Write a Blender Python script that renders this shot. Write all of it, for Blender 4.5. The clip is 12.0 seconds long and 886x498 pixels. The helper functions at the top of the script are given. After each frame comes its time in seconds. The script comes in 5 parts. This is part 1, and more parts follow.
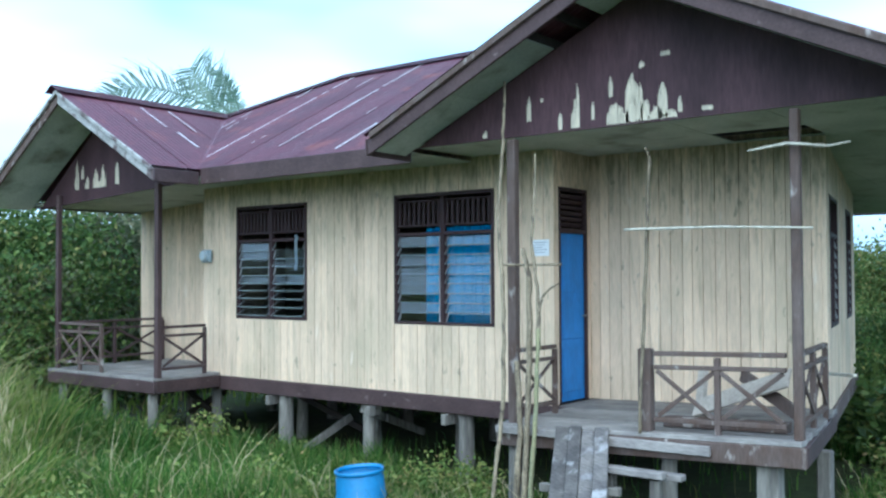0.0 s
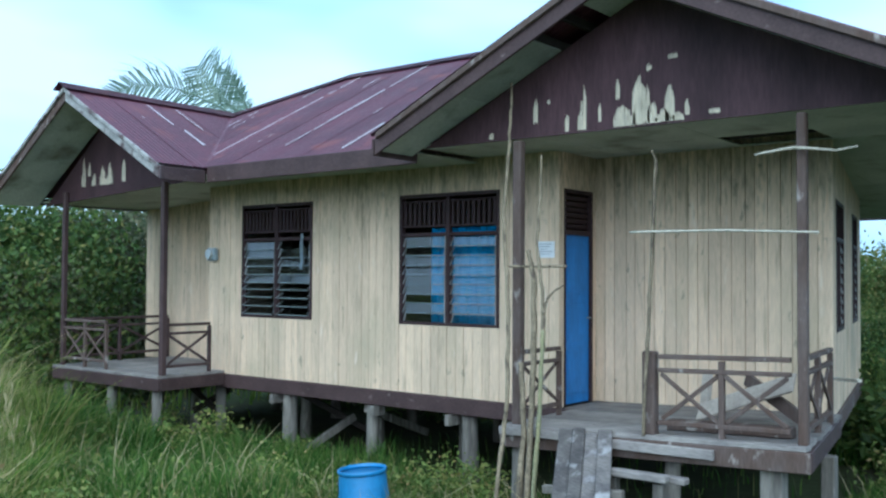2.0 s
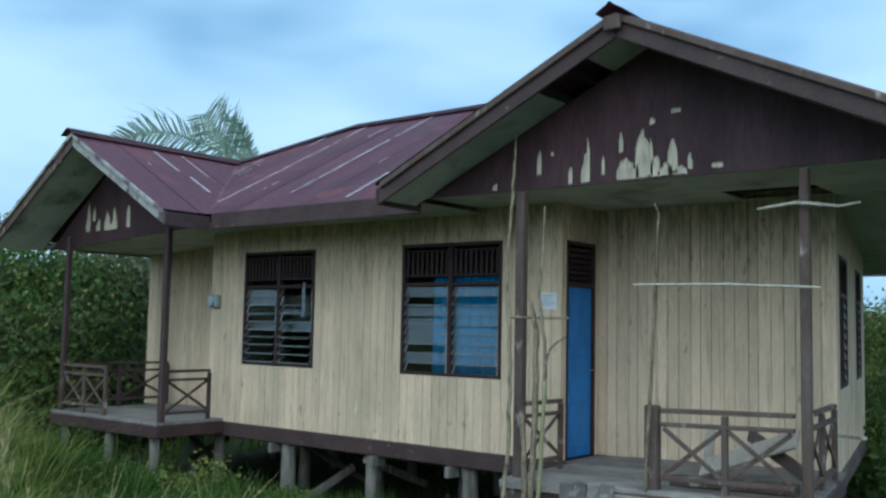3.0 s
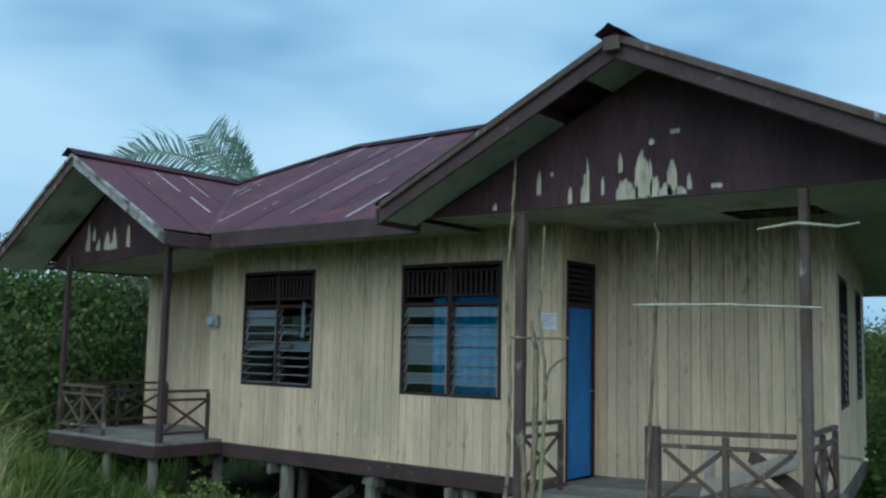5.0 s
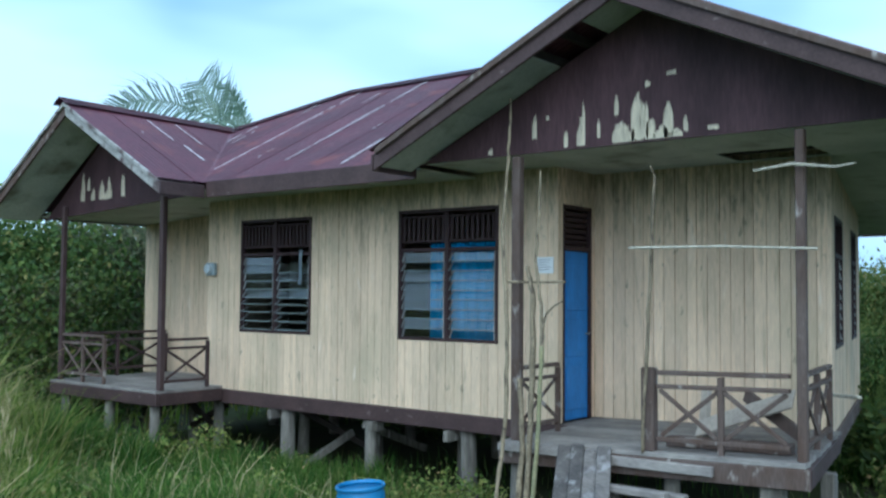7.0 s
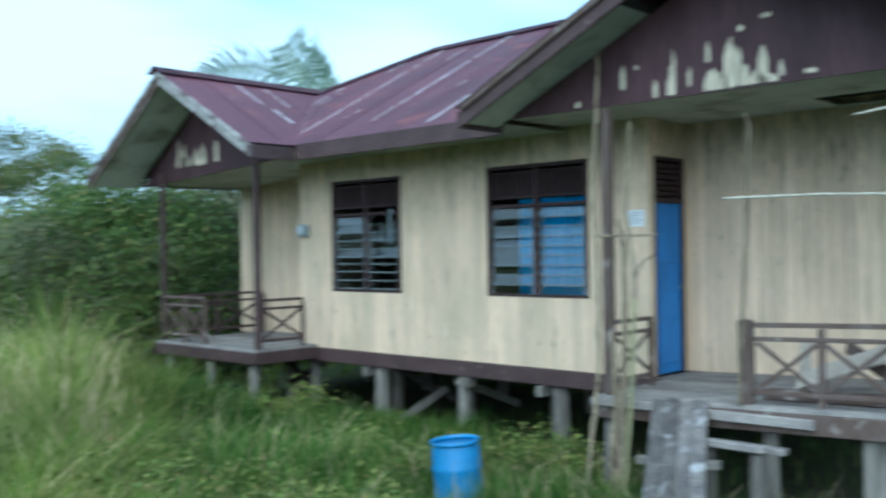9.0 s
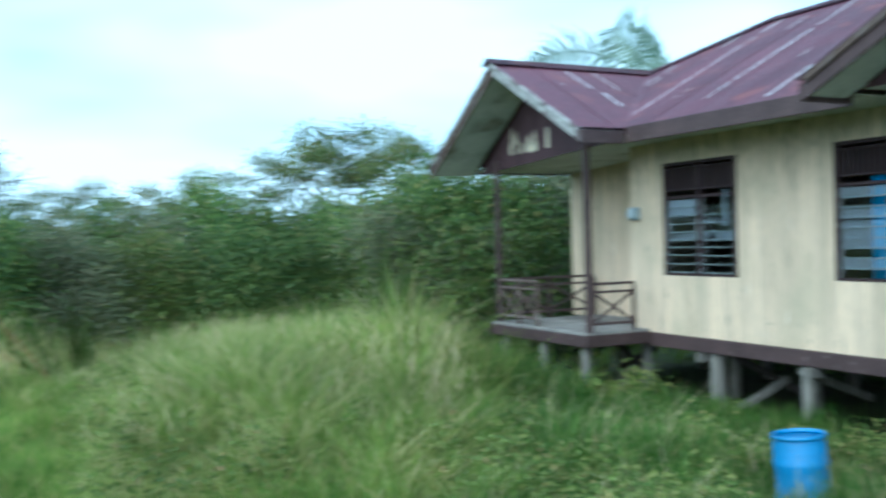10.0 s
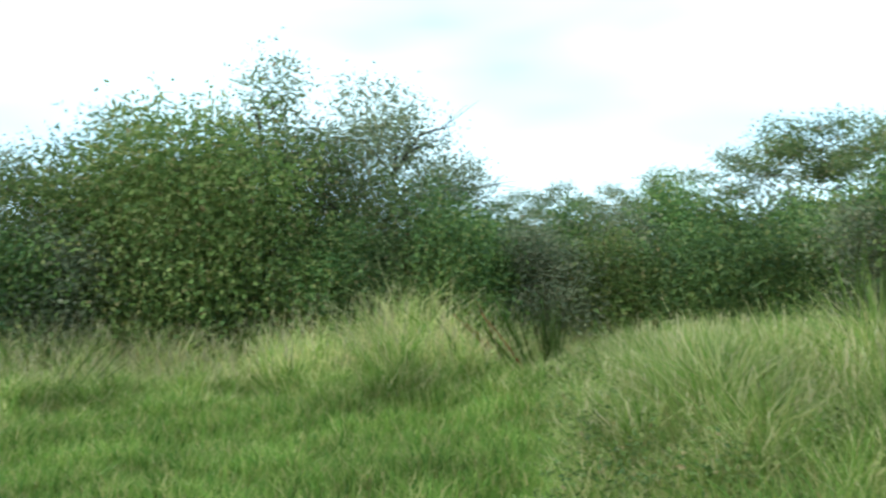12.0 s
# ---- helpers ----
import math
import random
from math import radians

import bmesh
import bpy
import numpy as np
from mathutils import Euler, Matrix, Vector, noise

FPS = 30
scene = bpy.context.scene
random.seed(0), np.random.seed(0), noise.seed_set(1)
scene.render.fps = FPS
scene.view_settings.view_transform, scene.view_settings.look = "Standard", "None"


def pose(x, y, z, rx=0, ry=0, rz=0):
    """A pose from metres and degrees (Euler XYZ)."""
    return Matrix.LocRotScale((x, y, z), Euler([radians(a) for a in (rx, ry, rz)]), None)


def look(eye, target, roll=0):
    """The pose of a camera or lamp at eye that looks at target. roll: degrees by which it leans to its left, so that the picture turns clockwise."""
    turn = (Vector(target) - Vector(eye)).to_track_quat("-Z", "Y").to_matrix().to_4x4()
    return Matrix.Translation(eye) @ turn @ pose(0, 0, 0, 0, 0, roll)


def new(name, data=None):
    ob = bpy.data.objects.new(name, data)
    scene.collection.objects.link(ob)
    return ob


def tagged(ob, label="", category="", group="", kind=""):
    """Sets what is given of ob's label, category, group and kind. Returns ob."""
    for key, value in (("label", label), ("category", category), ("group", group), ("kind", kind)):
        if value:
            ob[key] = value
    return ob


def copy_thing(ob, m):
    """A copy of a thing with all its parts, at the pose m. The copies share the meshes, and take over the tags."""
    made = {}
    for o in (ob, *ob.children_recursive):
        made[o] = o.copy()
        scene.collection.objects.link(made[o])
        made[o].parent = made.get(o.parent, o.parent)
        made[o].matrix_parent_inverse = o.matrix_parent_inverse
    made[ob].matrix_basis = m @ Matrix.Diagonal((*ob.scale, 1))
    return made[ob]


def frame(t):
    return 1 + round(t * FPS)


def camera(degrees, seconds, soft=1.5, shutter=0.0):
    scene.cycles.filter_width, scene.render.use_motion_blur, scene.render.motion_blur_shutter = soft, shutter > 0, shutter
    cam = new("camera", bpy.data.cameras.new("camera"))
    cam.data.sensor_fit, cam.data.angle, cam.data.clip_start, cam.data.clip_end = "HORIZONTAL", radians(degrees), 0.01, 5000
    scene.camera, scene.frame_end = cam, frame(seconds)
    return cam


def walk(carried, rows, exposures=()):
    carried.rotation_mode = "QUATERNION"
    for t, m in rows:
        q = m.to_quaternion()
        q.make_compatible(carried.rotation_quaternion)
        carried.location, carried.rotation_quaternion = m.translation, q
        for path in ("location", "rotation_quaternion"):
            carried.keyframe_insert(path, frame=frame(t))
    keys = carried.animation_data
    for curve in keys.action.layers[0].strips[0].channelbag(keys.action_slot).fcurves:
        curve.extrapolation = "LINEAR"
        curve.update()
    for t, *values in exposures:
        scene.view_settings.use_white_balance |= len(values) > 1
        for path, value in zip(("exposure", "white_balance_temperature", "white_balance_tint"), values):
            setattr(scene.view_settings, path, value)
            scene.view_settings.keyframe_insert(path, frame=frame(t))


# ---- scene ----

# the camera stands on a raised walkway and turns
cam = camera(50.1, 12.0, soft=2.4, shutter=0.65)
EYE = (0.0, 0.0, 2.434)
TURNS = [
    (0.0, 37.83, 1.70, -0.28), (0.5, 37.90, 1.57, -0.15), (1.0, 37.90, 1.65, -0.02), (1.5, 38.03, 1.80, 0.39),
    (2.0, 38.15, 1.74, 0.33), (2.5, 38.41, 3.01, 0.85), (3.0, 38.35, 4.75, 1.16), (3.2, 38.36, 5.23, 1.30),
    (5.0, 38.36, 5.96, 1.21), (5.5, 38.25, 5.91, 1.21), (6.0, 38.30, 5.71, 1.23), (6.5, 38.25, 5.14, 0.82),
    (7.0, 38.09, 2.67, 0.46), (7.2, 38.06, 2.16, 0.20), (8.8, 40.72, 0.27, -0.75), (9.0, 43.47, 0.08, -0.83),
    (9.5, 53.34, -0.41, -0.80), (10.0, 63.26, -0.52, -1.37), (10.5, 73.01, -0.65, -1.70), (11.0, 79.72, -0.33, -2.60),
    (11.5, 86.35, -0.18, -2.20), (12.0, 90.66, -0.02, -1.15),
]
walk(cam, [(t, pose(*EYE, 90 + tilt, 0, turn) @ pose(0, 0, 0, 0, 0, roll)) for t, turn, tilt, roll in TURNS],
     exposures=[(0.0, 0.64, 4900, 4), (1.5, 0.56, 4920, 4), (2.0, 0.27, 4980, 4), (2.5, 0.0, 5060, 5), (3.2, -0.44, 5150, -1), (5.5, -0.62, 5100, -3), (6.5, -0.40, 5100, -2), (7.2, 0.18, 5000, 4),
                (8.8, 0.33, 4980, 0), (9.5, 0.49, 4850, -1), (10.0, 0.58, 4880, -4), (11.0, 0.33, 5280, -5), (12.0, 0.62, 5700, -3)])

# ---- light: overcast sky, very soft sun ----
world = bpy.data.worlds.new("overcast")
scene.world = world
world.use_nodes = True
wt = world.node_tree
wt.nodes.clear()
w_out = wt.nodes.new("ShaderNodeOutputWorld")
w_bg = wt.nodes.new("ShaderNodeBackground")
w_sky = wt.nodes.new("ShaderNodeTexSky")
w_sky.sky_type = "NISHITA"
w_sky.sun_disc = False
w_sky.sun_elevation = radians(35)
w_sky.sun_rotation = radians(200)
w_sky.air_density, w_sky.dust_density = 1.2, 2.0
w_co = wt.nodes.new("ShaderNodeTexCoord")
w_map = wt.nodes.new("ShaderNodeMapping")
w_map.inputs["Scale"].default_value = (1.4, 1.4, 4.2)
w_n = wt.nodes.new("ShaderNodeTexNoise")
w_n.inputs["Scale"].default_value = 1.5
w_n.inputs["Detail"].default_value = 3.2
w_n.inputs["Roughness"].default_value = 0.48
w_r = wt.nodes.new("ShaderNodeValToRGB")
w_r.color_ramp.elements[0].position, w_r.color_ramp.elements[0].color = 0.30, (4.1, 6.6, 9.3, 1)
w_r.color_ramp.elements[1].position, w_r.color_ramp.elements[1].color = 0.56, (10.3, 12.5, 13.6, 1)
w_mid = w_r.color_ramp.elements.new(0.41)
w_mid.color = (7.6, 10.2, 12.2, 1)
w_mix = wt.nodes.new("ShaderNodeMix")
w_mix.data_type = "RGBA"
w_mix.inputs["Factor"].default_value = 0.88
wt.links.new(w_co.outputs["Generated"], w_map.inputs["Vector"])
wt.links.new(w_map.outputs["Vector"], w_n.inputs["Vector"])
wt.links.new(w_n.outputs["Fac"], w_r.inputs["Fac"])
wt.links.new(w_sky.outputs["Color"], w_mix.inputs["A"])
wt.links.new(w_r.outputs["Color"], w_mix.inputs["B"])
wt.links.new(w_mix.outputs["Result"], w_bg.inputs["Color"])
wt.links.new(w_bg.outputs["Background"], w_out.inputs["Surface"])
w_bg.inputs["Strength"].default_value = 0.094

sun = new("sun", bpy.data.lights.new("sun", "SUN"))
sun.data.energy, sun.data.angle, sun.data.color = 2.5, radians(75), (1.0, 0.91, 0.76)
sun.matrix_world = look((0, 0, 0), (-0.40, 0.72, -0.70))


# ---- materials ----
def material(name, color, rough=0.7, spread=0.25, grain=(8, 8, 8), fine=(60, 60, 60), bump=0.3, metal=0.0, tone=None, stain=None, per_object=0.0, per_island=0.0, spec=0.3):
    """Base colour varied at two scales, with bump. tone: a second colour of broad patches; stain: (colour, scale xyz, low, high)."""
    m = bpy.data.materials.new(name)
    m.use_nodes = True
    nt = m.node_tree
    b = nt.nodes["Principled BSDF"]
    b.inputs["Roughness"].default_value = rough
    b.inputs["Metallic"].default_value = metal
    b.inputs["Specular IOR Level"].default_value = spec
    co = nt.nodes.new("ShaderNodeTexCoord")

    def noise_of(scale, detail=4.0):
        mp = nt.nodes.new("ShaderNodeMapping")
        mp.inputs["Scale"].default_value = scale
        n = nt.nodes.new("ShaderNodeTexNoise")
        n.inputs["Scale"].default_value = 1.0
        n.inputs["Detail"].default_value = detail
        nt.links.new(co.outputs["Object"], mp.inputs["Vector"])
        nt.links.new(mp.outputs["Vector"], n.inputs["Vector"])
        return n.outputs["Fac"]

    def ramp(fac, lo, hi):
        r = nt.nodes.new("ShaderNodeMapRange")
        r.inputs["From Min"].default_value, r.inputs["From Max"].default_value = lo, hi
        nt.links.new(fac, r.inputs["Value"])
        return r.outputs["Result"]

    def mix(fac, a, c, how="MIX"):
        x = nt.nodes.new("ShaderNodeMix")
        x.data_type, x.blend_type = "RGBA", how
        for sock, v in ((x.inputs["Factor"], fac), (x.inputs["A"], a), (x.inputs["B"], c)):
            if isinstance(v, (int, float)):
                sock.default_value = v
            elif isinstance(v, tuple):
                sock.default_value = (*v[:3], 1)
            else:
                nt.links.new(v, sock)
        return x.outputs["Result"]

    broad, small = noise_of(grain), noise_of(fine, 3.0)
    other = tone or tuple(c * (1 - spread) for c in color)
    out = mix(ramp(broad, 0.35, 0.65), tuple(color), tuple(other))
    shade = nt.nodes.new("ShaderNodeMapRange")
    shade.inputs["From Min"].default_value, shade.inputs["From Max"].default_value = 0.3, 0.7
    shade.inputs["To Min"].default_value, shade.inputs["To Max"].default_value = 1 - spread * 0.7, 1 + spread * 0.35
    nt.links.new(small, shade.inputs["Value"])
    bright = nt.nodes.new("ShaderNodeVectorMath")
    bright.operation = "SCALE"
    nt.links.new(out, bright.inputs[0])
    nt.links.new(shade.outputs["Result"], bright.inputs["Scale"])
    out = bright.outputs["Vector"]
    for amount, node, sock in ((per_object, "ShaderNodeObjectInfo", "Random"), (per_island, "ShaderNodeNewGeometry", "Random Per Island")):
        if amount:
            info = nt.nodes.new(node)
            vary = nt.nodes.new("ShaderNodeMapRange")
            vary.inputs["To Min"].default_value, vary.inputs["To Max"].default_value = 1 - amount, 1 + amount
            nt.links.new(info.outputs[sock], vary.inputs["Value"])
            s = nt.nodes.new("ShaderNodeVectorMath")
            s.operation = "SCALE"
            nt.links.new(out, s.inputs[0])
            nt.links.new(vary.outputs["Result"], s.inputs["Scale"])
            out = s.outputs["Vector"]
    for colour, scale, low, high, *most in ((stain,) if stain and isinstance(stain[1], tuple) and not isinstance(stain[1][0], tuple) else stain or ()):
        fac = ramp(noise_of(scale, 5.0), low, high)
        if most:
            cut = nt.nodes.new("ShaderNodeMath")
            cut.operation = "MULTIPLY"
            cut.inputs[1].default_value = most[0]
            nt.links.new(fac, cut.inputs[0])
            fac = cut.outputs["Value"]
        out = mix(fac, out, tuple(colour))
    nt.links.new(out, b.inputs["Base Color"])
    if bump:
        bp = nt.nodes.new("ShaderNodeBump")
        bp.inputs["Strength"].default_value, bp.inputs["Distance"].default_value = bump, 0.01
        nt.links.new(small, bp.inputs["Height"])
        nt.links.new(bp.outputs["Normal"], b.inputs["Normal"])
    return m


def leaf_material(name, color, tone, per_island=0.35, rough=0.6, through_light=0.25):
    m = material(name, color, rough=rough, spread=0.2, grain=(0.5, 0.5, 0.5), fine=(3, 3, 3), bump=0, tone=tone, per_island=per_island, spec=0.25)
    nt = m.node_tree
    b = nt.nodes["Principled BSDF"]
    tr = nt.nodes.new("ShaderNodeBsdfTranslucent")
    nt.links.new(b.inputs["Base Color"].links[0].from_socket, tr.inputs["Color"])
    mx = nt.nodes.new("ShaderNodeMixShader")
    mx.inputs["Fac"].default_value = through_light
    nt.links.new(b.outputs["BSDF"], mx.inputs[1])
    nt.links.new(tr.outputs["BSDF"], mx.inputs[2])
    nt.links.new(mx.outputs["Shader"], nt.nodes["Material Output"].inputs["Surface"])
    return m


def glass_material(name):
    m = bpy.data.materials.new(name)
    m.use_nodes = True
    nt = m.node_tree
    nt.nodes.clear()
    o = nt.nodes.new("ShaderNodeOutputMaterial")
    tr = nt.nodes.new("ShaderNodeBsdfTransparent")
    tr.inputs["Color"].default_value = (0.90, 0.93, 0.93, 1)
    gl = nt.nodes.new("ShaderNodeBsdfGlossy")
    gl.inputs["Roughness"].default_value = 0.12
    fr = nt.nodes.new("ShaderNodeLayerWeight")
    fr.inputs["Blend"].default_value = 0.5
    pw = nt.nodes.new("ShaderNodeMath")
    pw.operation = "POWER"
    pw.inputs[1].default_value = 3.0
    mr = nt.nodes.new("ShaderNodeMapRange")
    mr.inputs["To Min"].default_value, mr.inputs["To Max"].default_value = 0.06, 0.62
    nt.links.new(fr.outputs["Facing"], pw.inputs[0])
    nt.links.new(pw.outputs["Value"], mr.inputs["Value"])
    mx = nt.nodes.new("ShaderNodeMixShader")
    nt.links.new(mr.outputs["Result"], mx.inputs["Fac"])
    nt.links.new(tr.outputs["BSDF"], mx.inputs[1])
    nt.links.new(gl.outputs["BSDF"], mx.inputs[2])
    nt.links.new(mx.outputs["Shader"], o.inputs["Surface"])
    return m


CREAM = material("cream_board_paint", (0.76, 0.585, 0.41), rough=0.75, spread=0.18, grain=(4, 4, 0.9), fine=(60, 60, 8), bump=0.35, tone=(0.66, 0.515, 0.365), stain=(
    ((0.40, 0.35, 0.235), (1.1, 1.1, 0.9), 0.48, 0.70, 0.55), ((0.30, 0.24, 0.155), (15, 15, 1.6), 0.58, 0.80, 0.8), ((0.20, 0.185, 0.13), (9, 9, 5), 0.66, 0.74, 0.7), ((0.80, 0.70, 0.58), (11, 11, 2.5), 0.64, 0.76, 0.7)), per_object=0.10)
CREAM_BACK = material("cream_wall_backing", (0.20, 0.17, 0.12), rough=0.9, spread=0.3, grain=(4, 4, 1))
BROWN = material("brown_trim_paint", (0.084, 0.053, 0.052), rough=0.6, spread=0.3, grain=(3, 3, 3), fine=(40, 40, 40), bump=0.3, stain=((0.24, 0.20, 0.18), (5, 5, 9), 0.66, 0.78))
BROWN_WORN = material("worn_brown_paint", (0.098, 0.064, 0.050), rough=0.75, spread=0.3, grain=(6, 6, 2.5), fine=(50, 50, 12), bump=0.5, tone=(0.130, 0.098, 0.086), stain=((0.36, 0.32, 0.29), (9, 9, 4), 0.61, 0.70))
MAROON = material("dark_maroon_boards", (0.080, 0.043, 0.050), rough=0.7, spread=0.35, grain=(3, 3, 1), fine=(50, 50, 8), bump=0.4, per_object=0.15)
BARE = material("bare_peeled_wood", (0.70, 0.63, 0.48), rough=0.85, spread=0.25, grain=(12, 12, 2), fine=(60, 60, 8))
PALE = material("peeled_pale_barge_wood", (0.46, 0.45, 0.43), rough=0.8, spread=0.35, grain=(2.5, 2.5, 8), fine=(40, 40, 40), stain=((0.12, 0.09, 0.09), (5, 5, 5), 0.52, 0.62))
GREYWOOD = material("weathered_grey_wood", (0.31, 0.285, 0.26), rough=0.85, spread=0.35, grain=(3, 3, 3), fine=(14, 60, 60), bump=0.6, tone=(0.21, 0.19, 0.18), per_object=0.22)
STILT = material("weathered_stilt_wood", (0.25, 0.23, 0.20), rough=0.9, spread=0.35, grain=(8, 8, 1.5), fine=(40, 40, 7), bump=0.7, stain=(((0.10, 0.09, 0.08), (11, 11, 1.6), 0.52, 0.66), ((0.40, 0.38, 0.34), (14, 14, 2.0), 0.63, 0.72)), per_object=0.2)
STICK = material("peeled_stick_bark", (0.34, 0.28, 0.19), rough=0.9, spread=0.45, grain=(14, 14, 6), fine=(60, 60, 30), bump=0.9, stain=((0.10, 0.08, 0.06), (22, 22, 9), 0.55, 0.66), per_object=0.2)
RAMPWOOD = material("dark_weathered_planks", (0.19, 0.172, 0.16), rough=0.9, spread=0.45, grain=(5, 5, 5), fine=(16, 60, 60), bump=0.8, tone=(0.11, 0.10, 0.098), stain=((0.36, 0.35, 0.35), (7, 3, 7), 0.58, 0.70), per_object=0.3)
STICK_GREEN = material("yellow_green_stick_bark", (0.30, 0.28, 0.15), rough=0.85, spread=0.4, grain=(14, 14, 5), fine=(60, 60, 30), bump=0.6, tone=(0.25, 0.25, 0.15))
PALEWOOD = material("pale_sawn_plank", (0.50, 0.44, 0.37), rough=0.85, spread=0.3, grain=(3, 3, 3), fine=(14, 50, 50), bump=0.4, tone=(0.38, 0.33, 0.28))
STICK_PALE = material("pale_bare_stick", (0.60, 0.56, 0.46), rough=0.9, spread=0.3, grain=(14, 14, 14))
SOFFIT = material("grey_green_soffit_board", (0.50, 0.53, 0.46), rough=0.85, spread=0.2, grain=(1.5, 1.5, 1.5), fine=(30, 30, 30), bump=0.2, stain=((0.20, 0.20, 0.15), (2, 2, 2), 0.55, 0.75), per_object=0.08)
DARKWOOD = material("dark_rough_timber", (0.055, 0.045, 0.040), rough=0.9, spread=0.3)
DOORBLUE = material("blue_door_paint", (0.05, 0.22, 0.58), rough=0.5, spread=0.2, grain=(4, 4, 2), fine=(40, 40, 10), bump=0.2)
CURTAIN = material("blue_curtain_cloth", (0.045, 0.42, 0.86), rough=0.9, spread=0.2, grain=(12, 12, 2), fine=(90, 90, 90), bump=0.2)
BARRELBLUE = material("blue_plastic", (0.045, 0.22, 0.48), rough=0.42, spread=0.15, grain=(4, 4, 4), fine=(25, 25, 25), bump=0.1, spec=0.5)
FRAMEWOOD = material("dark_window_frame_paint", (0.050, 0.028, 0.030), rough=0.6, spread=0.3)
LOUVREMETAL = material("aluminium_louvre_clip", (0.30, 0.31, 0.30), rough=0.45, metal=0.8, spread=0.2)
PAPER = material("white_paper", (0.80, 0.82, 0.84), rough=0.9, spread=0.06)
INK = material("grey_ink", (0.30, 0.31, 0.34), rough=0.9, spread=0.1)
METER = material("grey_meter_plastic", (0.33, 0.40, 0.44), rough=0.45, spread=0.15)
METER_DIAL = material("dusty_meter_dial", (0.52, 0.58, 0.62), rough=0.3, spread=0.2, grain=(30, 30, 30))
INNER = material("dim_interior_plaster", (0.30, 0.28, 0.24), rough=0.9, spread=0.2, grain=(1, 1, 1))
PANE_EDGE = material("lit_glass_edge", (0.30, 0.36, 0.36), rough=0.4, spread=0.3, grain=(9, 9, 9), bump=0.0)
GLASS = glass_material("louvre_glass")
SOIL = material("damp_grassy_soil", (0.055, 0.075, 0.025), rough=0.95, spread=0.4, grain=(0.4, 0.4, 0.4), fine=(6, 6, 6), bump=0.8, tone=(0.045, 0.04, 0.022))


ROOF = material("maroon_roof_paint", (0.112, 0.034, 0.052), rough=0.5, spread=0.35, grain=(0.9, 0.9, 0.9), fine=(16, 16, 16), bump=0.15, tone=(0.080, 0.027, 0.042), stain=((0.155, 0.048, 0.050), (2.2, 2.2, 2.2), 0.58, 0.74), per_object=0.14, spec=0.4)


def add_mould_and_shade(m, colour, top, reach):
    """Ragged streaks and spots of grey-green mould that run down the boards from their top ends, each of its own
    length. They thicken with height, which also paints in the eave's shade.
    """
    nt = m.node_tree
    b = nt.nodes["Principled BSDF"]
    co = nt.nodes.new("ShaderNodeTexCoord")
    facs = []
    for scale, detail in (((17, 17, 0.7), 5.0), ((26, 26, 7), 4.0)):
        mp = nt.nodes.new("ShaderNodeMapping")
        mp.inputs["Scale"].default_value = scale
        n = nt.nodes.new("ShaderNodeTexNoise")
        n.inputs["Scale"].default_value, n.inputs["Detail"].default_value = 1.0, detail
        nt.links.new(co.outputs["Object"], mp.inputs["Vector"])
        nt.links.new(mp.outputs["Vector"], n.inputs["Vector"])
        facs.append(n.outputs["Fac"])
    sep = nt.nodes.new("ShaderNodeSeparateXYZ")
    nt.links.new(co.outputs["Object"], sep.inputs["Vector"])
    # denser towards the top: mould, and eave shade put into the colour
    start = nt.nodes.new("ShaderNodeMapRange")
    start.inputs["From Min"].default_value, start.inputs["From Max"].default_value = top - reach, top
    start.inputs["To Min"].default_value, start.inputs["To Max"].default_value = -0.22, 0.06
    nt.links.new(sep.outputs["Z"], start.inputs["Value"])
    total = start.outputs["Result"]
    for f in facs:
        half = nt.nodes.new("ShaderNodeMath")
        half.operation = "MULTIPLY_ADD"
        half.inputs[1].default_value = 0.5
        nt.links.new(f, half.inputs[0])
        nt.links.new(total, half.inputs[2])
        total = half.outputs["Value"]
    on = nt.nodes.new("ShaderNodeMapRange")
    on.inputs["From Min"].default_value, on.inputs["From Max"].default_value = 0.42, 0.64
    on.inputs["To Max"].default_value = 0.70
    nt.links.new(total, on.inputs["Value"])
    mx = nt.nodes.new("ShaderNodeMix")
    mx.data_type = "RGBA"
    mx.inputs["B"].default_value = (*colour, 1)
    nt.links.new(on.outputs["Result"], mx.inputs["Factor"])
    nt.links.new(b.inputs["Base Color"].links[0].from_socket, mx.inputs["A"])
    nt.links.new(mx.outputs["Result"], b.inputs["Base Color"])


add_mould_and_shade(CREAM, (0.16, 0.155, 0.105), 3.9, 1.3)
LAPWEAR = material("pale_worn_roof_lap", (0.56, 0.53, 0.55), rough=0.6, spread=0.25, grain=(6, 6, 6), fine=(30, 30, 30), bump=0.1, tone=(0.42, 0.34, 0.36))


# ---- building helpers ----
def box(bm, x0, x1, y0, y1, z0, z1):
    v = [bm.verts.new((x, y, z)) for x in (x0, x1) for y in (y0, y1) for z in (z0, z1)]
    for f in ((0, 1, 3, 2), (4, 6, 7, 5), (0, 4, 5, 1), (2, 3, 7, 6), (0, 2, 6, 4), (1, 5, 7, 3)):
        bm.faces.new([v[i] for i in f])


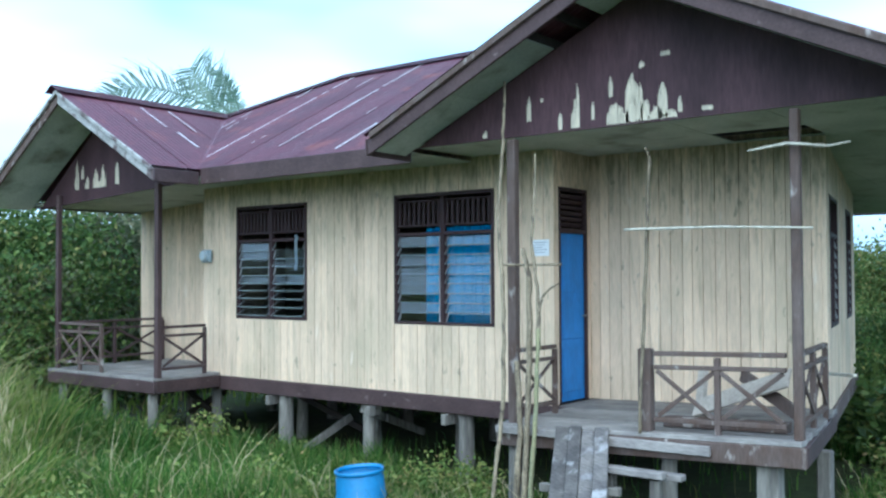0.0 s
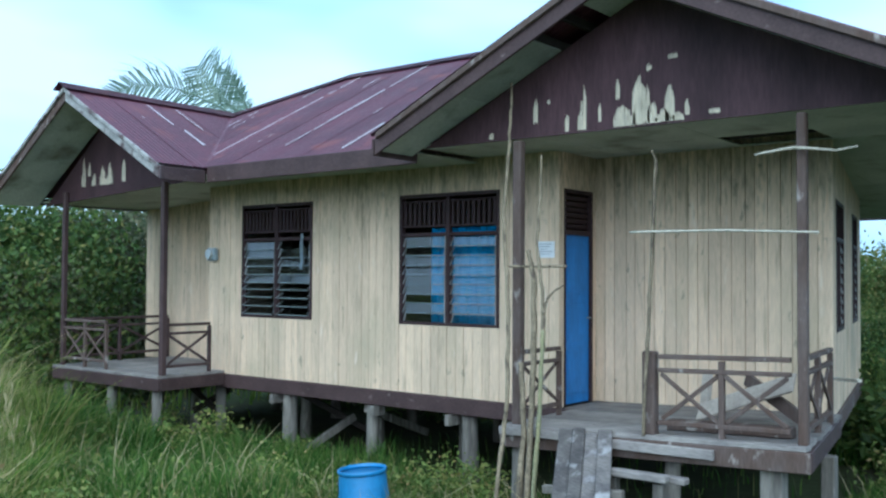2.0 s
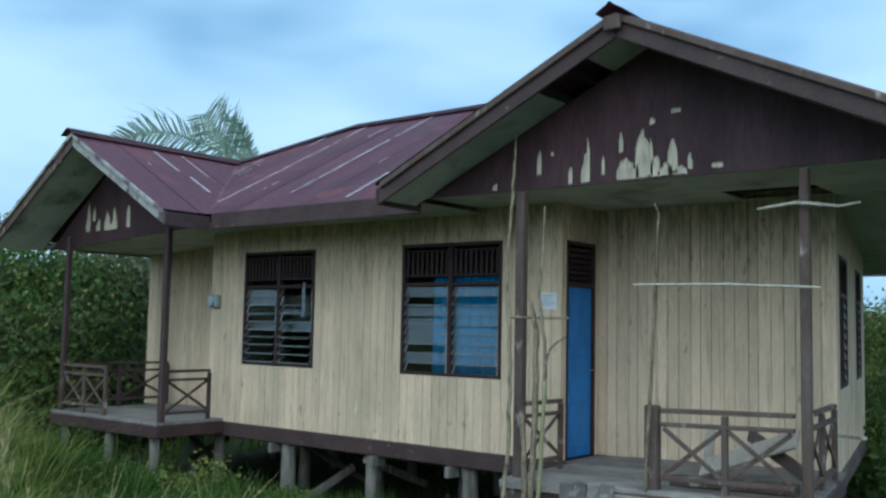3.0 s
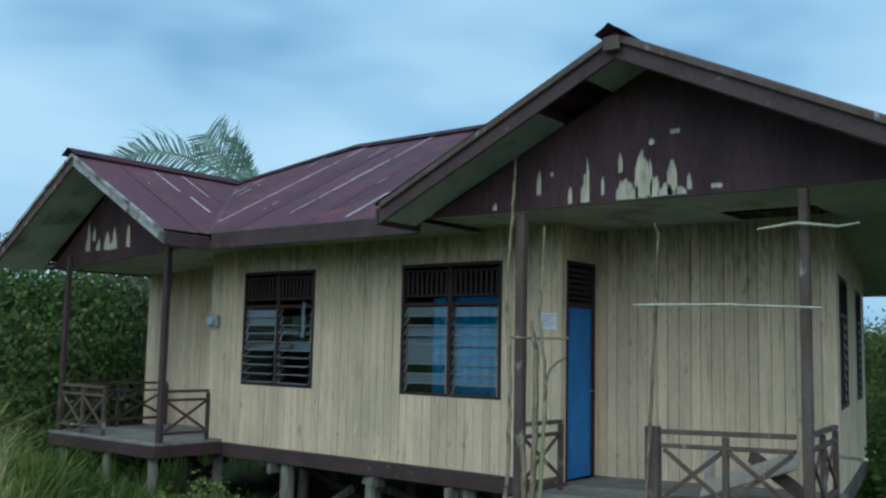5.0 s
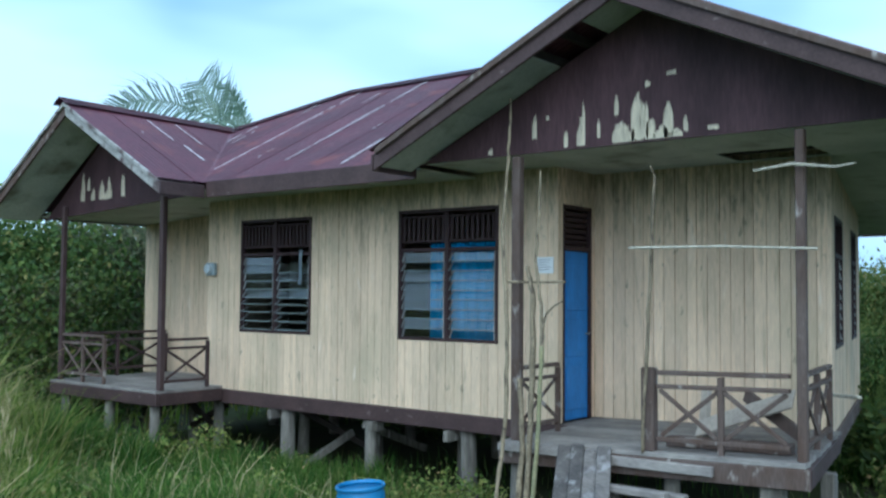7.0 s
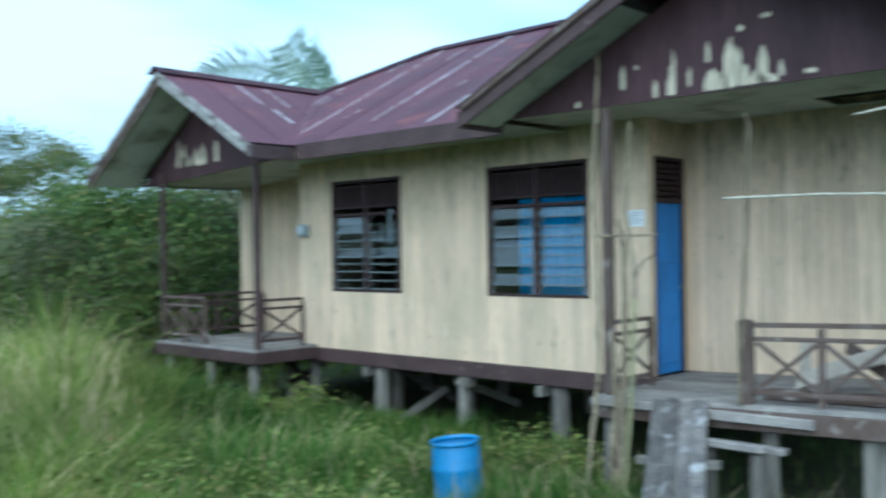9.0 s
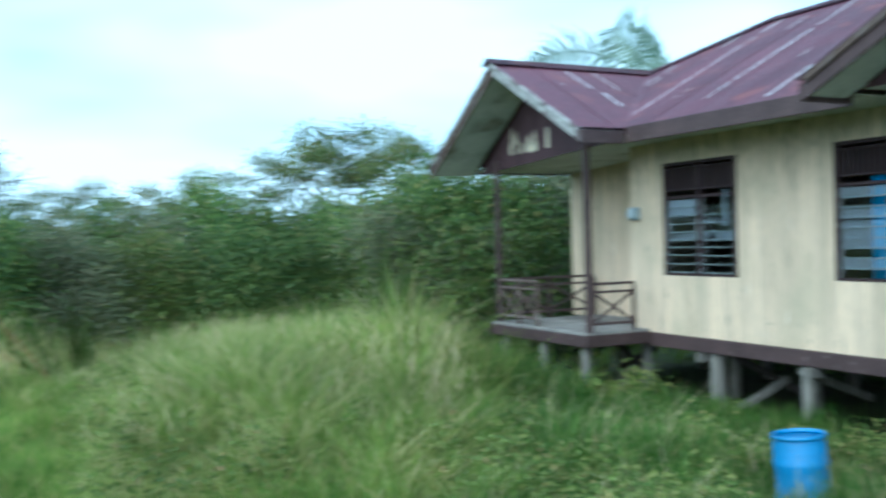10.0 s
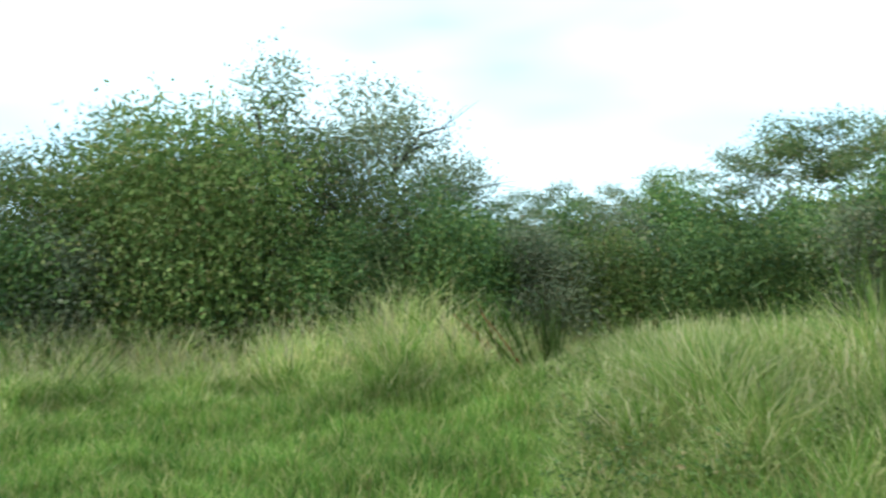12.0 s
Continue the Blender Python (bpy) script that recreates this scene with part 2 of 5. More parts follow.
def beam(bm, p, q, w, h, up=(0, 0, 1)):
    """A squared timber from p to q, w wide and h high."""
    p, q = Vector(p), Vector(q)
    d = (q - p).normalized()
    side = d.cross(Vector(up))
    side = side.normalized() if side.length > 1e-4 else Vector((1, 0, 0))
    top = side.cross(d).normalized()
    v = []
    for e in (p, q):
        for a, b in ((-1, -1), (1, -1), (1, 1), (-1, 1)):
            v.append(bm.verts.new(e + side * (a * w / 2) + top * (b * h / 2)))
    for f in ((3, 2, 1, 0), (4, 5, 6, 7), (0, 1, 5, 4), (1, 2, 6, 5), (2, 3, 7, 6), (3, 0, 4, 7)):
        bm.faces.new([v[i] for i in f])


def tube(bm, points, radii, n=8, cap=True):
    """A round, tapering, bent stem through the points."""
    rings = []
    for i, p in enumerate(points):
        p = Vector(p)
        a, b = Vector(points[max(i - 1, 0)]), Vector(points[min(i + 1, len(points) - 1)])
        d = (b - a).normalized()
        side = d.orthogonal().normalized() if abs(d.z) < 0.9 else d.cross(Vector((0, 1, 0))).normalized()
        other = d.cross(side)
        r = radii[i]
        rings.append([bm.verts.new(p + (side * math.cos(k * math.tau / n) + other * math.sin(k * math.tau / n)) * r) for k in range(n)])
    for a, b in zip(rings, rings[1:]):
        for k in range(n):
            bm.faces.new((a[k], a[(k + 1) % n], b[(k + 1) % n], b[k]))
    if cap:
        bm.faces.new(rings[0][::-1])
        bm.faces.new(rings[-1])


def soften(bm, width=0.006):
    bmesh.ops.bevel(bm, geom=bm.edges[:], offset=width, segments=1, affect="EDGES", clamp_overlap=True)


def mesh_of(bm, name, mat, smooth=False):
    bmesh.ops.recalc_face_normals(bm, faces=bm.faces[:])
    me = bpy.data.meshes.new(name)
    bm.to_mesh(me)
    bm.free()
    me.materials.append(mat)
    if smooth:
        me.polygons.foreach_set("use_smooth", [True] * len(me.polygons))
    return me


def part(name, bm, mat, parent=None, label="", smooth=False):
    ob = new(name, mesh_of(bm, name, mat, smooth))
    if parent:
        ob.parent = parent
        ob.matrix_parent_inverse = parent.matrix_world.inverted()
    return tagged(ob, label)


def group_at(name, place=(0, 0, 0)):
    e = new(name)
    e.empty_display_size = 0.2
    e.location = place
    e.matrix_world = Matrix.Translation(place)
    return e


def one_box(name, mat, parent, dims, bevel=0.006, label=""):
    bm = bmesh.new()
    box(bm, *dims)
    if bevel:
        soften(bm, bevel)
    return part(name, bm, mat, parent, label)


def one_beam(name, mat, parent, p, q, w, h, bevel=0.005, label="", up=(0, 0, 1)):
    bm = bmesh.new()
    beam(bm, p, q, w, h, up)
    if bevel:
        soften(bm, bevel)
    return part(name, bm, mat, parent, label)


# ---- the house: measures ----
Y_FRONT, Y_RPORCH, Y_LPORCH = 9.09, 9.95, 10.1      # wall faces
X_LEFT, X_LCORNER, X_DOOR, X_SIDE = -14.7, -11.63, -5.51, -2.83
Z_FLOOR, Z_TOP = 1.0, 3.86
POST_R, POST_L = 7.81, 8.0                          # rows of porch posts
RIDGE_L, RIDGE_R = (-12.53, 5.12), (-3.85, 5.2)     # x, z of the gable ridges
EAVE_Y, EAVE_Z, PITCH = 8.0, 3.9, 0.54              # main roof
rnd = random.Random(4)


def lift(x):
    """The right porch has settled unevenly: its deck rises a little along x."""
    return 0.036 * (x + 5.3)


def rail_lift(x):
    return 0.030 * (x + 5.3)


SIDE = Matrix.Translation((X_SIDE, Y_RPORCH + 0.002, 0)) @ Matrix.Rotation(math.atan2(0.92, 4.65), 4, "Z")   # the side wall stands a little askew


# ---- walls clad in upright boards ----
def clad_wall(name, axis, face, a0, a1, z0, z1, holes=(), out=-1, label="", boards=True, thick=0.09):
    """A wall along an axis ('x' or 'y') with its outer face at `face`; out: the side on which the boards lie."""
    def place(bm, u0, u1, d0, d1, w0, w1):
        lo, hi = sorted((face - out * d0, face - out * d1))
        if axis == "x":
            box(bm, u0, u1, lo, hi, w0, w1)
        else:
            box(bm, lo, hi, u0, u1, w0, w1)
    us = sorted({a0, a1, *(h[0] for h in holes), *(h[1] for h in holes)})
    bm = bmesh.new()
    for u0, u1 in zip(us, us[1:]):
        spans = [(z0, z1)]
        for h in holes:
            if h[0] <= u0 + 1e-6 and h[1] >= u1 - 1e-6:
                spans = [(z0, h[2]), (h[3], z1)]
        for w0, w1 in spans:
            if w1 - w0 > 0.01:
                place(bm, u0, u1, 0.022, thick, w0, w1)
    wall = tagged(part(name, bm, CREAM_BACK), label or "cream painted wall of upright wooden boards", "wall", kind="structure")
    if not boards:
        return wall
    for u0, u1 in zip(us, us[1:]):
        n = max(1, round((u1 - u0) / 0.128))
        edges = [u0 + (u1 - u0) * k / n + (rnd.uniform(-0.015, 0.015) if 0 < k < n else 0) for k in range(n + 1)]
        spans = [(z0, z1)]
        for h in holes:
            if h[0] <= u0 + 1e-6 and h[1] >= u1 - 1e-6:
                spans = [(z0, h[2]), (h[3], z1)]
        for b0, b1 in zip(edges, edges[1:]):
            proud = rnd.uniform(0.0, 0.006)
            for w0, w1 in spans:
                if w1 - w0 > 0.01:
                    bm = bmesh.new()
                    place(bm, b0 + 0.0035, b1 - 0.0035, -proud, 0.021, w0, w1)
                    part("board", bm, CREAM, wall)
    return wall


W1 = (-10.88, -9.41, 1.85, 3.47)
W2 = (-7.84, -6.30, 1.85, 3.47)
DOOR = (9.21, 9.86, 1.0, 3.45)
wall_front = clad_wall("wall_front", "x", Y_FRONT, X_LCORNER, X_DOOR, Z_FLOOR, Z_TOP + 0.1, [W1, W2], -1, "cream wall of upright wooden boards with mildew streaks")
wall_door = clad_wall("wall_door", "y", X_DOOR, Y_FRONT + 0.092, Y_RPORCH, Z_FLOOR, Z_TOP + 0.1, [DOOR], 1)
SW1, SW2 = (0.52, 1.55, 1.87, 3.3), (3.05, 3.95, 1.87, 3.3)
wall_porch = clad_wall("wall_porch", "x", Y_RPORCH, X_DOOR, X_SIDE - 0.002, Z_FLOOR, Z_TOP + 0.1, [], -1, "plain cream board wall at the back of the porch")
wall_side = clad_wall("wall_side", "y", 0.0, 0.035, 4.74, Z_FLOOR, Z_TOP + 0.1, [SW1, SW2], 1)
wall_side.matrix_basis = SIDE
wall_left_porch = clad_wall("wall_left_porch", "x", Y_LPORCH, X_LEFT, X_LCORNER - 0.002, Z_FLOOR, Z_TOP + 0.1, [], -1)
clad_wall("wall_left_return", "y", X_LCORNER, Y_FRONT + 0.092, Y_LPORCH + 0.09, Z_FLOOR, Z_TOP + 0.1, [], -1)
clad_wall("wall_left", "y", X_LEFT, Y_LPORCH + 0.092, 13.5, Z_FLOOR, Z_TOP + 0.1, [], -1, boards=False)
clad_wall("wall_rear", "x", 13.6, X_LEFT, -5.6, Z_FLOOR, Z_TOP + 0.1, [], 1, boards=False)
clad_wall("wall_rear_wing", "x", 14.6, -5.5, -3.85, Z_FLOOR, Z_TOP + 0.1, [], 1, boards=False)
clad_wall("wall_inner", "y", -5.5, 13.61, 14.6, Z_FLOOR, Z_TOP + 0.1, [], 1, boards=False)

for x, y, label in ((X_DOOR, Y_FRONT, "cream corner board beside the door"), (X_SIDE, Y_RPORCH, "cream corner board of the porch wall")):
    bm = bmesh.new()
    box(bm, x - 0.03, x + 0.018, y - 0.014, y + (0.10 if y == Y_FRONT else 0.034), Z_FLOOR, Z_TOP - 0.004)
    soften(bm, 0.005)
    tagged(part("trim_corner", bm, CREAM), label, "corner board", kind="structure")

bm = bmesh.new()
box(bm, X_LEFT + 0.1, X_LCORNER, Y_LPORCH + 0.1, 13.5, 0.9, 0.99)
box(bm, X_LCORNER + 0.002, X_DOOR - 0.1, Y_FRONT + 0.1, 13.5, 0.9, 0.99)
box(bm, X_DOOR - 0.098, X_SIDE - 0.3, Y_RPORCH + 0.1, 11.2, 0.9, 0.99)
box(bm, X_DOOR - 0.098, X_SIDE - 0.7, 11.202, 13.4, 0.9, 0.99)
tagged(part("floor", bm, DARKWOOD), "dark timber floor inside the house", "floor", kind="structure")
bm = bmesh.new()
box(bm, X_LEFT + 0.1, X_LCORNER, Y_LPORCH + 0.1, 13.5, Z_TOP - 0.02, Z_TOP + 0.02)
box(bm, X_LCORNER + 0.002, X_DOOR - 0.1, Y_FRONT + 0.1, 13.5, Z_TOP - 0.02, Z_TOP + 0.02)
box(bm, X_DOOR - 0.098, X_SIDE - 0.3, Y_RPORCH + 0.1, 11.2, Z_TOP - 0.02, Z_TOP + 0.02)
box(bm, X_DOOR - 0.098, X_SIDE - 0.7, 11.202, 14.5, Z_TOP - 0.02, Z_TOP + 0.02)
tagged(part("ceiling_inside", bm, INNER), "dim ceiling inside the house", "ceiling", kind="structure")

# brown sill beam under the walls
bm = bmesh.new()
box(bm, X_LCORNER + 0.34, X_DOOR + 0.2, Y_FRONT - 0.035, Y_FRONT + 0.06, 0.80, 0.995)
box(bm, X_LEFT, X_LCORNER, Y_LPORCH - 0.03, Y_LPORCH + 0.06, 0.80, 0.985)
soften(bm, 0.008)
tagged(part("trim", bm, BROWN), "dark brown painted sill beam under the board walls", "sill beam", kind="structure")
bm = bmesh.new()
box(bm, -0.05, 0.035, -0.05, 4.74, 0.84, 1.03)
soften(bm, 0.008)
side_sill = tagged(part("trim_side", bm, BROWN_WORN), "brown painted sill beam under the side wall", "sill beam", kind="structure")
side_sill.matrix_basis = SIDE


# ---- windows with glass louvres ----
def window(name, hole, open_rows, label, gaps=()):
    x0, x1, z0, z1 = hole
    y = Y_FRONT
    w = tagged(group_at(name, ((x0 + x1) / 2, y, z0)), label, "window", kind="structure")
    xm, zt = (x0 + x1) / 2, z0 + (z1 - z0) * 0.675
    for dims in ((x0, x0 + 0.045, z0, z1), (x1 - 0.045, x1, z0, z1), (x0 + 0.045, x1 - 0.045, z1 - 0.045, z1), (x0 + 0.045, x1 - 0.045, z0, z0 + 0.035)):
        one_box("window_frame", FRAMEWOOD, w, (dims[0], dims[1], y - 0.012, y + 0.07, dims[2], dims[3]))
    one_box("mullion", FRAMEWOOD, w, (xm - 0.03, xm + 0.03, y - 0.008, y + 0.06, z0 + 0.037, z1 - 0.047))
    for a, b in ((x0 + 0.047, xm - 0.032), (xm + 0.032, x1 - 0.047)):
        one_box("transom_rail", FRAMEWOOD, w, (a, b, y - 0.004, y + 0.055, zt, zt + 0.045))
        one_box("transom_rail", FRAMEWOOD, w, (a, b, y + 0.002, y + 0.045, zt + 0.115, zt + 0.145))
        one_box("transom_rail", FRAMEWOOD, w, (a, b, y + 0.002, y + 0.045, z1 - 0.105, z1 - 0.08))
        n = 9
        for k in range(n):
            c = a + (b - a) * (k + 0.5) / n
            one_box("slat", FRAMEWOOD, w, (c - 0.018, c + 0.018, y + 0.012, y + 0.03, zt + 0.147, z1 - 0.107), 0)
        rows = 9
        pitch = (zt - z0 - 0.035) / rows
        for side in (a + 0.012, b - 0.012):
            one_box("louvre_channel", LOUVREMETAL if side > a + 0.1 else FRAMEWOOD, w, (side - 0.011, side + 0.011, y + 0.012, y + 0.03, z0 + 0.037, zt - 0.002), 0)
        for k in range(rows):
            z = z0 + 0.035 + pitch * (k + 0.5)
            ang = radians(13 if k >= open_rows else 50) + rnd.choice((-0.14, -0.04, 0.0, 0.05, 0.15))
            h = pitch * 0.58
            dy, dz = math.sin(ang) * h, math.cos(ang) * h
            for side in (a + 0.028, b - 0.028):
                lx = 0.012 if side < (a + b) / 2 else -0.012
                one_beam("louvre_clip", LOUVREMETAL, w, (side - lx, y + 0.012 - dy, z - dz * 0.95), (side + lx, y + 0.03 + dy, z + dz * 0.95), 0.010, 0.016, 0)
            if (k, a < xm - 0.1) in gaps:
                continue
            bm = bmesh.new()
            beam(bm, (a + 0.036, y + 0.035, z), (b - 0.036, y + 0.035, z), 0.005, pitch * 1.1, (0, math.sin(ang), math.cos(ang)))
            g = part("pane", bm, GLASS, w)
            g.visible_shadow = False
            # opaque pale strip: the light a glass edge catches is put into its colour
            ey, ez = y + 0.035 - math.sin(ang) * pitch * 0.55, z - math.cos(ang) * pitch * 0.55
            one_beam("pane_edge", PANE_EDGE, g, (a + 0.036, ey - 0.003, ez), (b - 0.036, ey - 0.003, ez), 0.006, 0.011, 0, "edge of the glass slat, painted pale for the light it catches")
    return w


window("window_1", W1, 4, "dark framed louvre window, its lower glass slats tilted open", {(8, False)})
window("window_2", W2, 0, "dark framed glass louvre window with a blue curtain behind")


def curtain(x0, x1, z0, z1, y):
    bm = bmesh.new()
    n = int((x1 - x0) / 0.012)
    cols = []
    for i in range(n + 1):
        x = x0 + (x1 - x0) * i / n
        dy = 0.022 * math.sin(x * 42) + 0.012 * math.sin(x * 17 + 1)
        cols.append([bm.verts.new((x, y + dy * s, z)) for z, s in ((z0, 1.2), ((z0 + z1) / 2, 1.0), (z1, 0.6))])
    for a, b in zip(cols, cols[1:]):
        for k in range(2):
            bm.faces.new((a[k], b[k], b[k + 1], a[k + 1]))
    bmesh.ops.solidify(bm, geom=bm.faces[:], thickness=0.003)
    return part("curtain", bm, CURTAIN, smooth=True)


tagged(curtain(-7.05, -6.34, 1.86, 3.05, 9.165), "plain bright blue cloth curtain hanging behind window", "curtain")
tagged(curtain(-7.37, -7.09, 1.86, 3.05, 9.165), "bright blue cloth curtain gathered behind window", "curtain")

for k, hole in enumerate((SW1, SW2)):
    y0, y1, z0, z1 = hole
    w = tagged(group_at("window_%d" % (k + 3)), "dark framed louvre window in the side wall", "window", kind="structure")
    for a, b, c, d in ((y0, y0 + 0.05, z0, z1), (y1 - 0.05, y1, z0, z1), (y0 + 0.05, y1 - 0.05, z1 - 0.05, z1), (y0 + 0.05, y1 - 0.05, z0, z0 + 0.05), (y0 + 0.05, y1 - 0.05, 2.85, 2.9)):
        one_box("window_frame", FRAMEWOOD, w, (-0.06, 0.014, a, b, c, d))
    one_box("mullion", FRAMEWOOD, w, (-0.055, 0.01, (y0 + y1) / 2 - 0.025, (y0 + y1) / 2 + 0.025, z0 + 0.052, 2.848))
    for j in range(8):
        z = z0 + 0.12 + j * 0.115
        bm = bmesh.new()
        beam(bm, (-0.03, y0 + 0.052, z), (-0.03, y1 - 0.052, z), 0.005, 0.12, (-0.25, 0, 0.95))
        part("pane", bm, GLASS, w).visible_shadow = False
        for yy in (y0 + 0.06, y1 - 0.06):
            one_beam("louvre_clip", LOUVREMETAL, w, (0.0, yy, z - 0.055), (-0.04, yy, z + 0.055), 0.02, 0.02, 0)
    w.matrix_basis = SIDE

# ---- the blue door ----
y0, y1, z0, z1 = DOOR
door = tagged(group_at("door_1", (X_DOOR, y0, z0)), "closed blue panelled wooden door under a dark louvred transom", "door", kind="structure")
for a, b, c, d in ((y0, y0 + 0.04, z0, z1), (y1 - 0.04, y1, z0, z1), (y0 + 0.04, y1 - 0.04, z1 - 0.04, z1), (y0 + 0.04, y1 - 0.04, 2.93, 2.985)):
    one_box("door_frame", FRAMEWOOD, door, (X_DOOR - 0.07, X_DOOR + 0.012, a, b, c, d), 0.006, "dark painted frame")
leaf = one_box("door_leaf", DOORBLUE, door, (X_DOOR - 0.06, X_DOOR - 0.022, y0 + 0.042, y1 - 0.042, z0 + 0.01, 2.928), 0.005)
ym = (y0 + y1) / 2
for c, d in ((1.12, 1.62), (1.72, 2.15), (2.25, 2.82)):
    bm = bmesh.new()
    box(bm, X_DOOR - 0.022, X_DOOR - 0.012, y0 + 0.11, y1 - 0.11, c, d)
    soften(bm, 0.006)
    part("door_panel", bm, DOORBLUE, leaf)
bm = bmesh.new()
tube(bm, [(X_DOOR - 0.02, y1 - 0.09, 1.98), (X_DOOR + 0.03, y1 - 0.09, 1.98), (X_DOOR + 0.035, y1 - 0.17, 1.98)], [0.009] * 3)
part("door_handle", bm, LOUVREMETAL, leaf, "dull metal handle")
for k in range(6):
    z = 3.03 + k * 0.065
    one_beam("transom_slat", FRAMEWOOD, door, (X_DOOR - 0.035, y0 + 0.042, z), (X_DOOR - 0.035, y1 - 0.042, z), 0.012, 0.05, 0, "", (0.6, 0, 0.8))


# ---- roof of corrugated sheets ----
roof = tagged(group_at("roof", (-8.5, 10, 4)), "maroon painted corrugated metal roof with pale worn laps", "roof", kind="structure")


def slope(u0, u1, width, line):
    """Corrugated sheets side by side. line(u) gives the low and the high end of the fall line at u."""
    n = max(1, round((u1 - u0) / width))
    for s in range(n):
        a, b = u0 + (u1 - u0) * s / n, u0 + (u1 - u0) * (s + 1) / n + 0.02
        bm = bmesh.new()
        steps = max(4, int((b - a) / 0.019))
        lo0, hi0 = (Vector(p) for p in line((a + b) / 2))
        lo1 = Vector(line((a + b) / 2 + 0.01)[1])
        nrm = (hi0 - lo0).cross(lo1 - hi0).normalized()
        nrm = nrm if nrm.z > 0 else -nrm
        cols = []
        for i in range(steps + 1):
            u = min(a + (b - a) * i / steps, u1)
            lo, hi = (Vector(p) for p in line(u))
            d = nrm * (0.010 * math.sin((u - u0) / 0.076 * math.tau) + 0.004 * (s % 2))
            cols.append((bm.verts.new(lo + d), bm.verts.new(hi + d)))
        for p, q in zip(cols, cols[1:]):
            if (p[0].co - q[0].co).length < 1e-5 and (p[1].co - q[1].co).length < 1e-5:
                continue
            bm.faces.new((p[0], q[0], q[1], p[1]))
        part("roof_sheet", bm, ROOF, roof, smooth=True)


def main_low(x):
    z = EAVE_Z
    if x < -10.33:
        z = RIDGE_L[1] - 0.56 * (x - RIDGE_L[0])
    if x > -6.63:
        z = RIDGE_R[1] - 0.468 * (RIDGE_R[0] - x)
    z = max(z, EAVE_Z)
    return (x, EAVE_Y + (z - EAVE_Z) / PITCH, z)


def main_high(x):
    t = 0.0
    if x < -11.0:
        t = (-11.0 - x) / 1.65
    if x > -5.2:
        t = (x + 5.2) / 1.35
    z = 5.79 - (0.72 if x < -8 else 0.59) * t
    return (x, EAVE_Y + (z - EAVE_Z) / PITCH, z)


slope(-12.5, -3.9, 0.67, lambda x: (main_low(x), main_high(x)))


def left_low(y):
    if y <= EAVE_Y:
        return (-10.33, y, RIDGE_L[1] - 0.56 * (-10.33 - RIDGE_L[0]))
    z = EAVE_Z + PITCH * (y - EAVE_Y)
    return (RIDGE_L[0] + (RIDGE_L[1] - z) / 0.56, y, z)


def right_low(y):
    if y <= EAVE_Y:
        return (-6.63, y, RIDGE_R[1] - 0.468 * 2.78)
    z = EAVE_Z + PITCH * (y - EAVE_Y)
    return (RIDGE_R[0] - (RIDGE_R[1] - z) / 0.468, y, z)


slope(7.19, 10.34, 0.63, lambda y: (left_low(y), (RIDGE_L[0], y, RIDGE_L[1])))
slope(7.19, 12.4, 0.65, lambda y: ((-14.72, y, 3.70), (RIDGE_L[0], y, RIDGE_L[1])))
slope(7.19, 10.40, 0.64, lambda y: (right_low(y), (RIDGE_R[0], y, RIDGE_R[1])))
slope(7.19, 17.0, 0.65, lambda y: ((-0.98, y, 3.84), (RIDGE_R[0], y, RIDGE_R[1])))
slope(-14.8, -4.0, 0.69, lambda x: ((x, 15.0, 3.9), (min(max(x, -11.0), -5.2), 11.5, 5.79)))
bm = bmesh.new()
for tri in (((-12.53, 10.28, 5.11), (-11.0, 11.5, 5.78), (-14.8, 15.0, 3.9), (-12.53, 12.4, 5.11)),
            ((-5.2, 11.5, 5.78), (-3.85, 10.41, 5.19), (-3.85, 11.6, 5.19), (-1.0, 15.0, 3.9))):
    bm.faces.new([bm.verts.new(p) for p in tri])
part("hip_slope", bm, ROOF, roof)


def cap(p, q, half, drop):
    """A folded ridge cap from p to q; half: its half width as a vector, drop: how far its edges lie lower."""
    bm = bmesh.new()
    p, q, h, dn = Vector(p), Vector(q), Vector(half), Vector((0, 0, -drop))
    rows = [[bm.verts.new(e + o) for o in (-h + dn, -h * 0.25 + Vector((0, 0, 0.0)), Vector((0, 0, 0.03)), h * 0.25, h + dn)] for e in (p, q)]
    for k in range(4):
        bm.faces.new((rows[0][k], rows[0][k + 1], rows[1][k + 1], rows[1][k]))
    bmesh.ops.solidify(bm, geom=bm.faces[:], thickness=0.012)
    part("ridge_cap", bm, ROOF, roof)


cap((RIDGE_L[0], 7.12, RIDGE_L[1] + 0.03), (RIDGE_L[0], 10.4, RIDGE_L[1] + 0.03), (0.16, 0, 0), 0.075)
cap((RIDGE_R[0], 7.10, RIDGE_R[1] + 0.04), (RIDGE_R[0], 10.5, RIDGE_R[1] + 0.04), (0.14, 0, 0), 0.062)
cap((-11.05, 11.5, 5.82), (-5.2, 11.5, 5.82), (0, 0.16, 0), 0.07)
cap((-12.53, 10.28, 5.15), (-11.0, 11.5, 5.82), (-0.1, 0.12, 0), 0.05)
# valley gutters
one_beam("valley_gutter", ROOF, roof, (-10.33, 8.0, 3.895), (-12.48, 10.24, 5.11), 0.16, 0.012, 0)
one_beam("valley_gutter", ROOF, roof, (-6.63, 8.0, 3.895), (-3.9, 10.36, 5.17), 0.16, 0.012, 0)


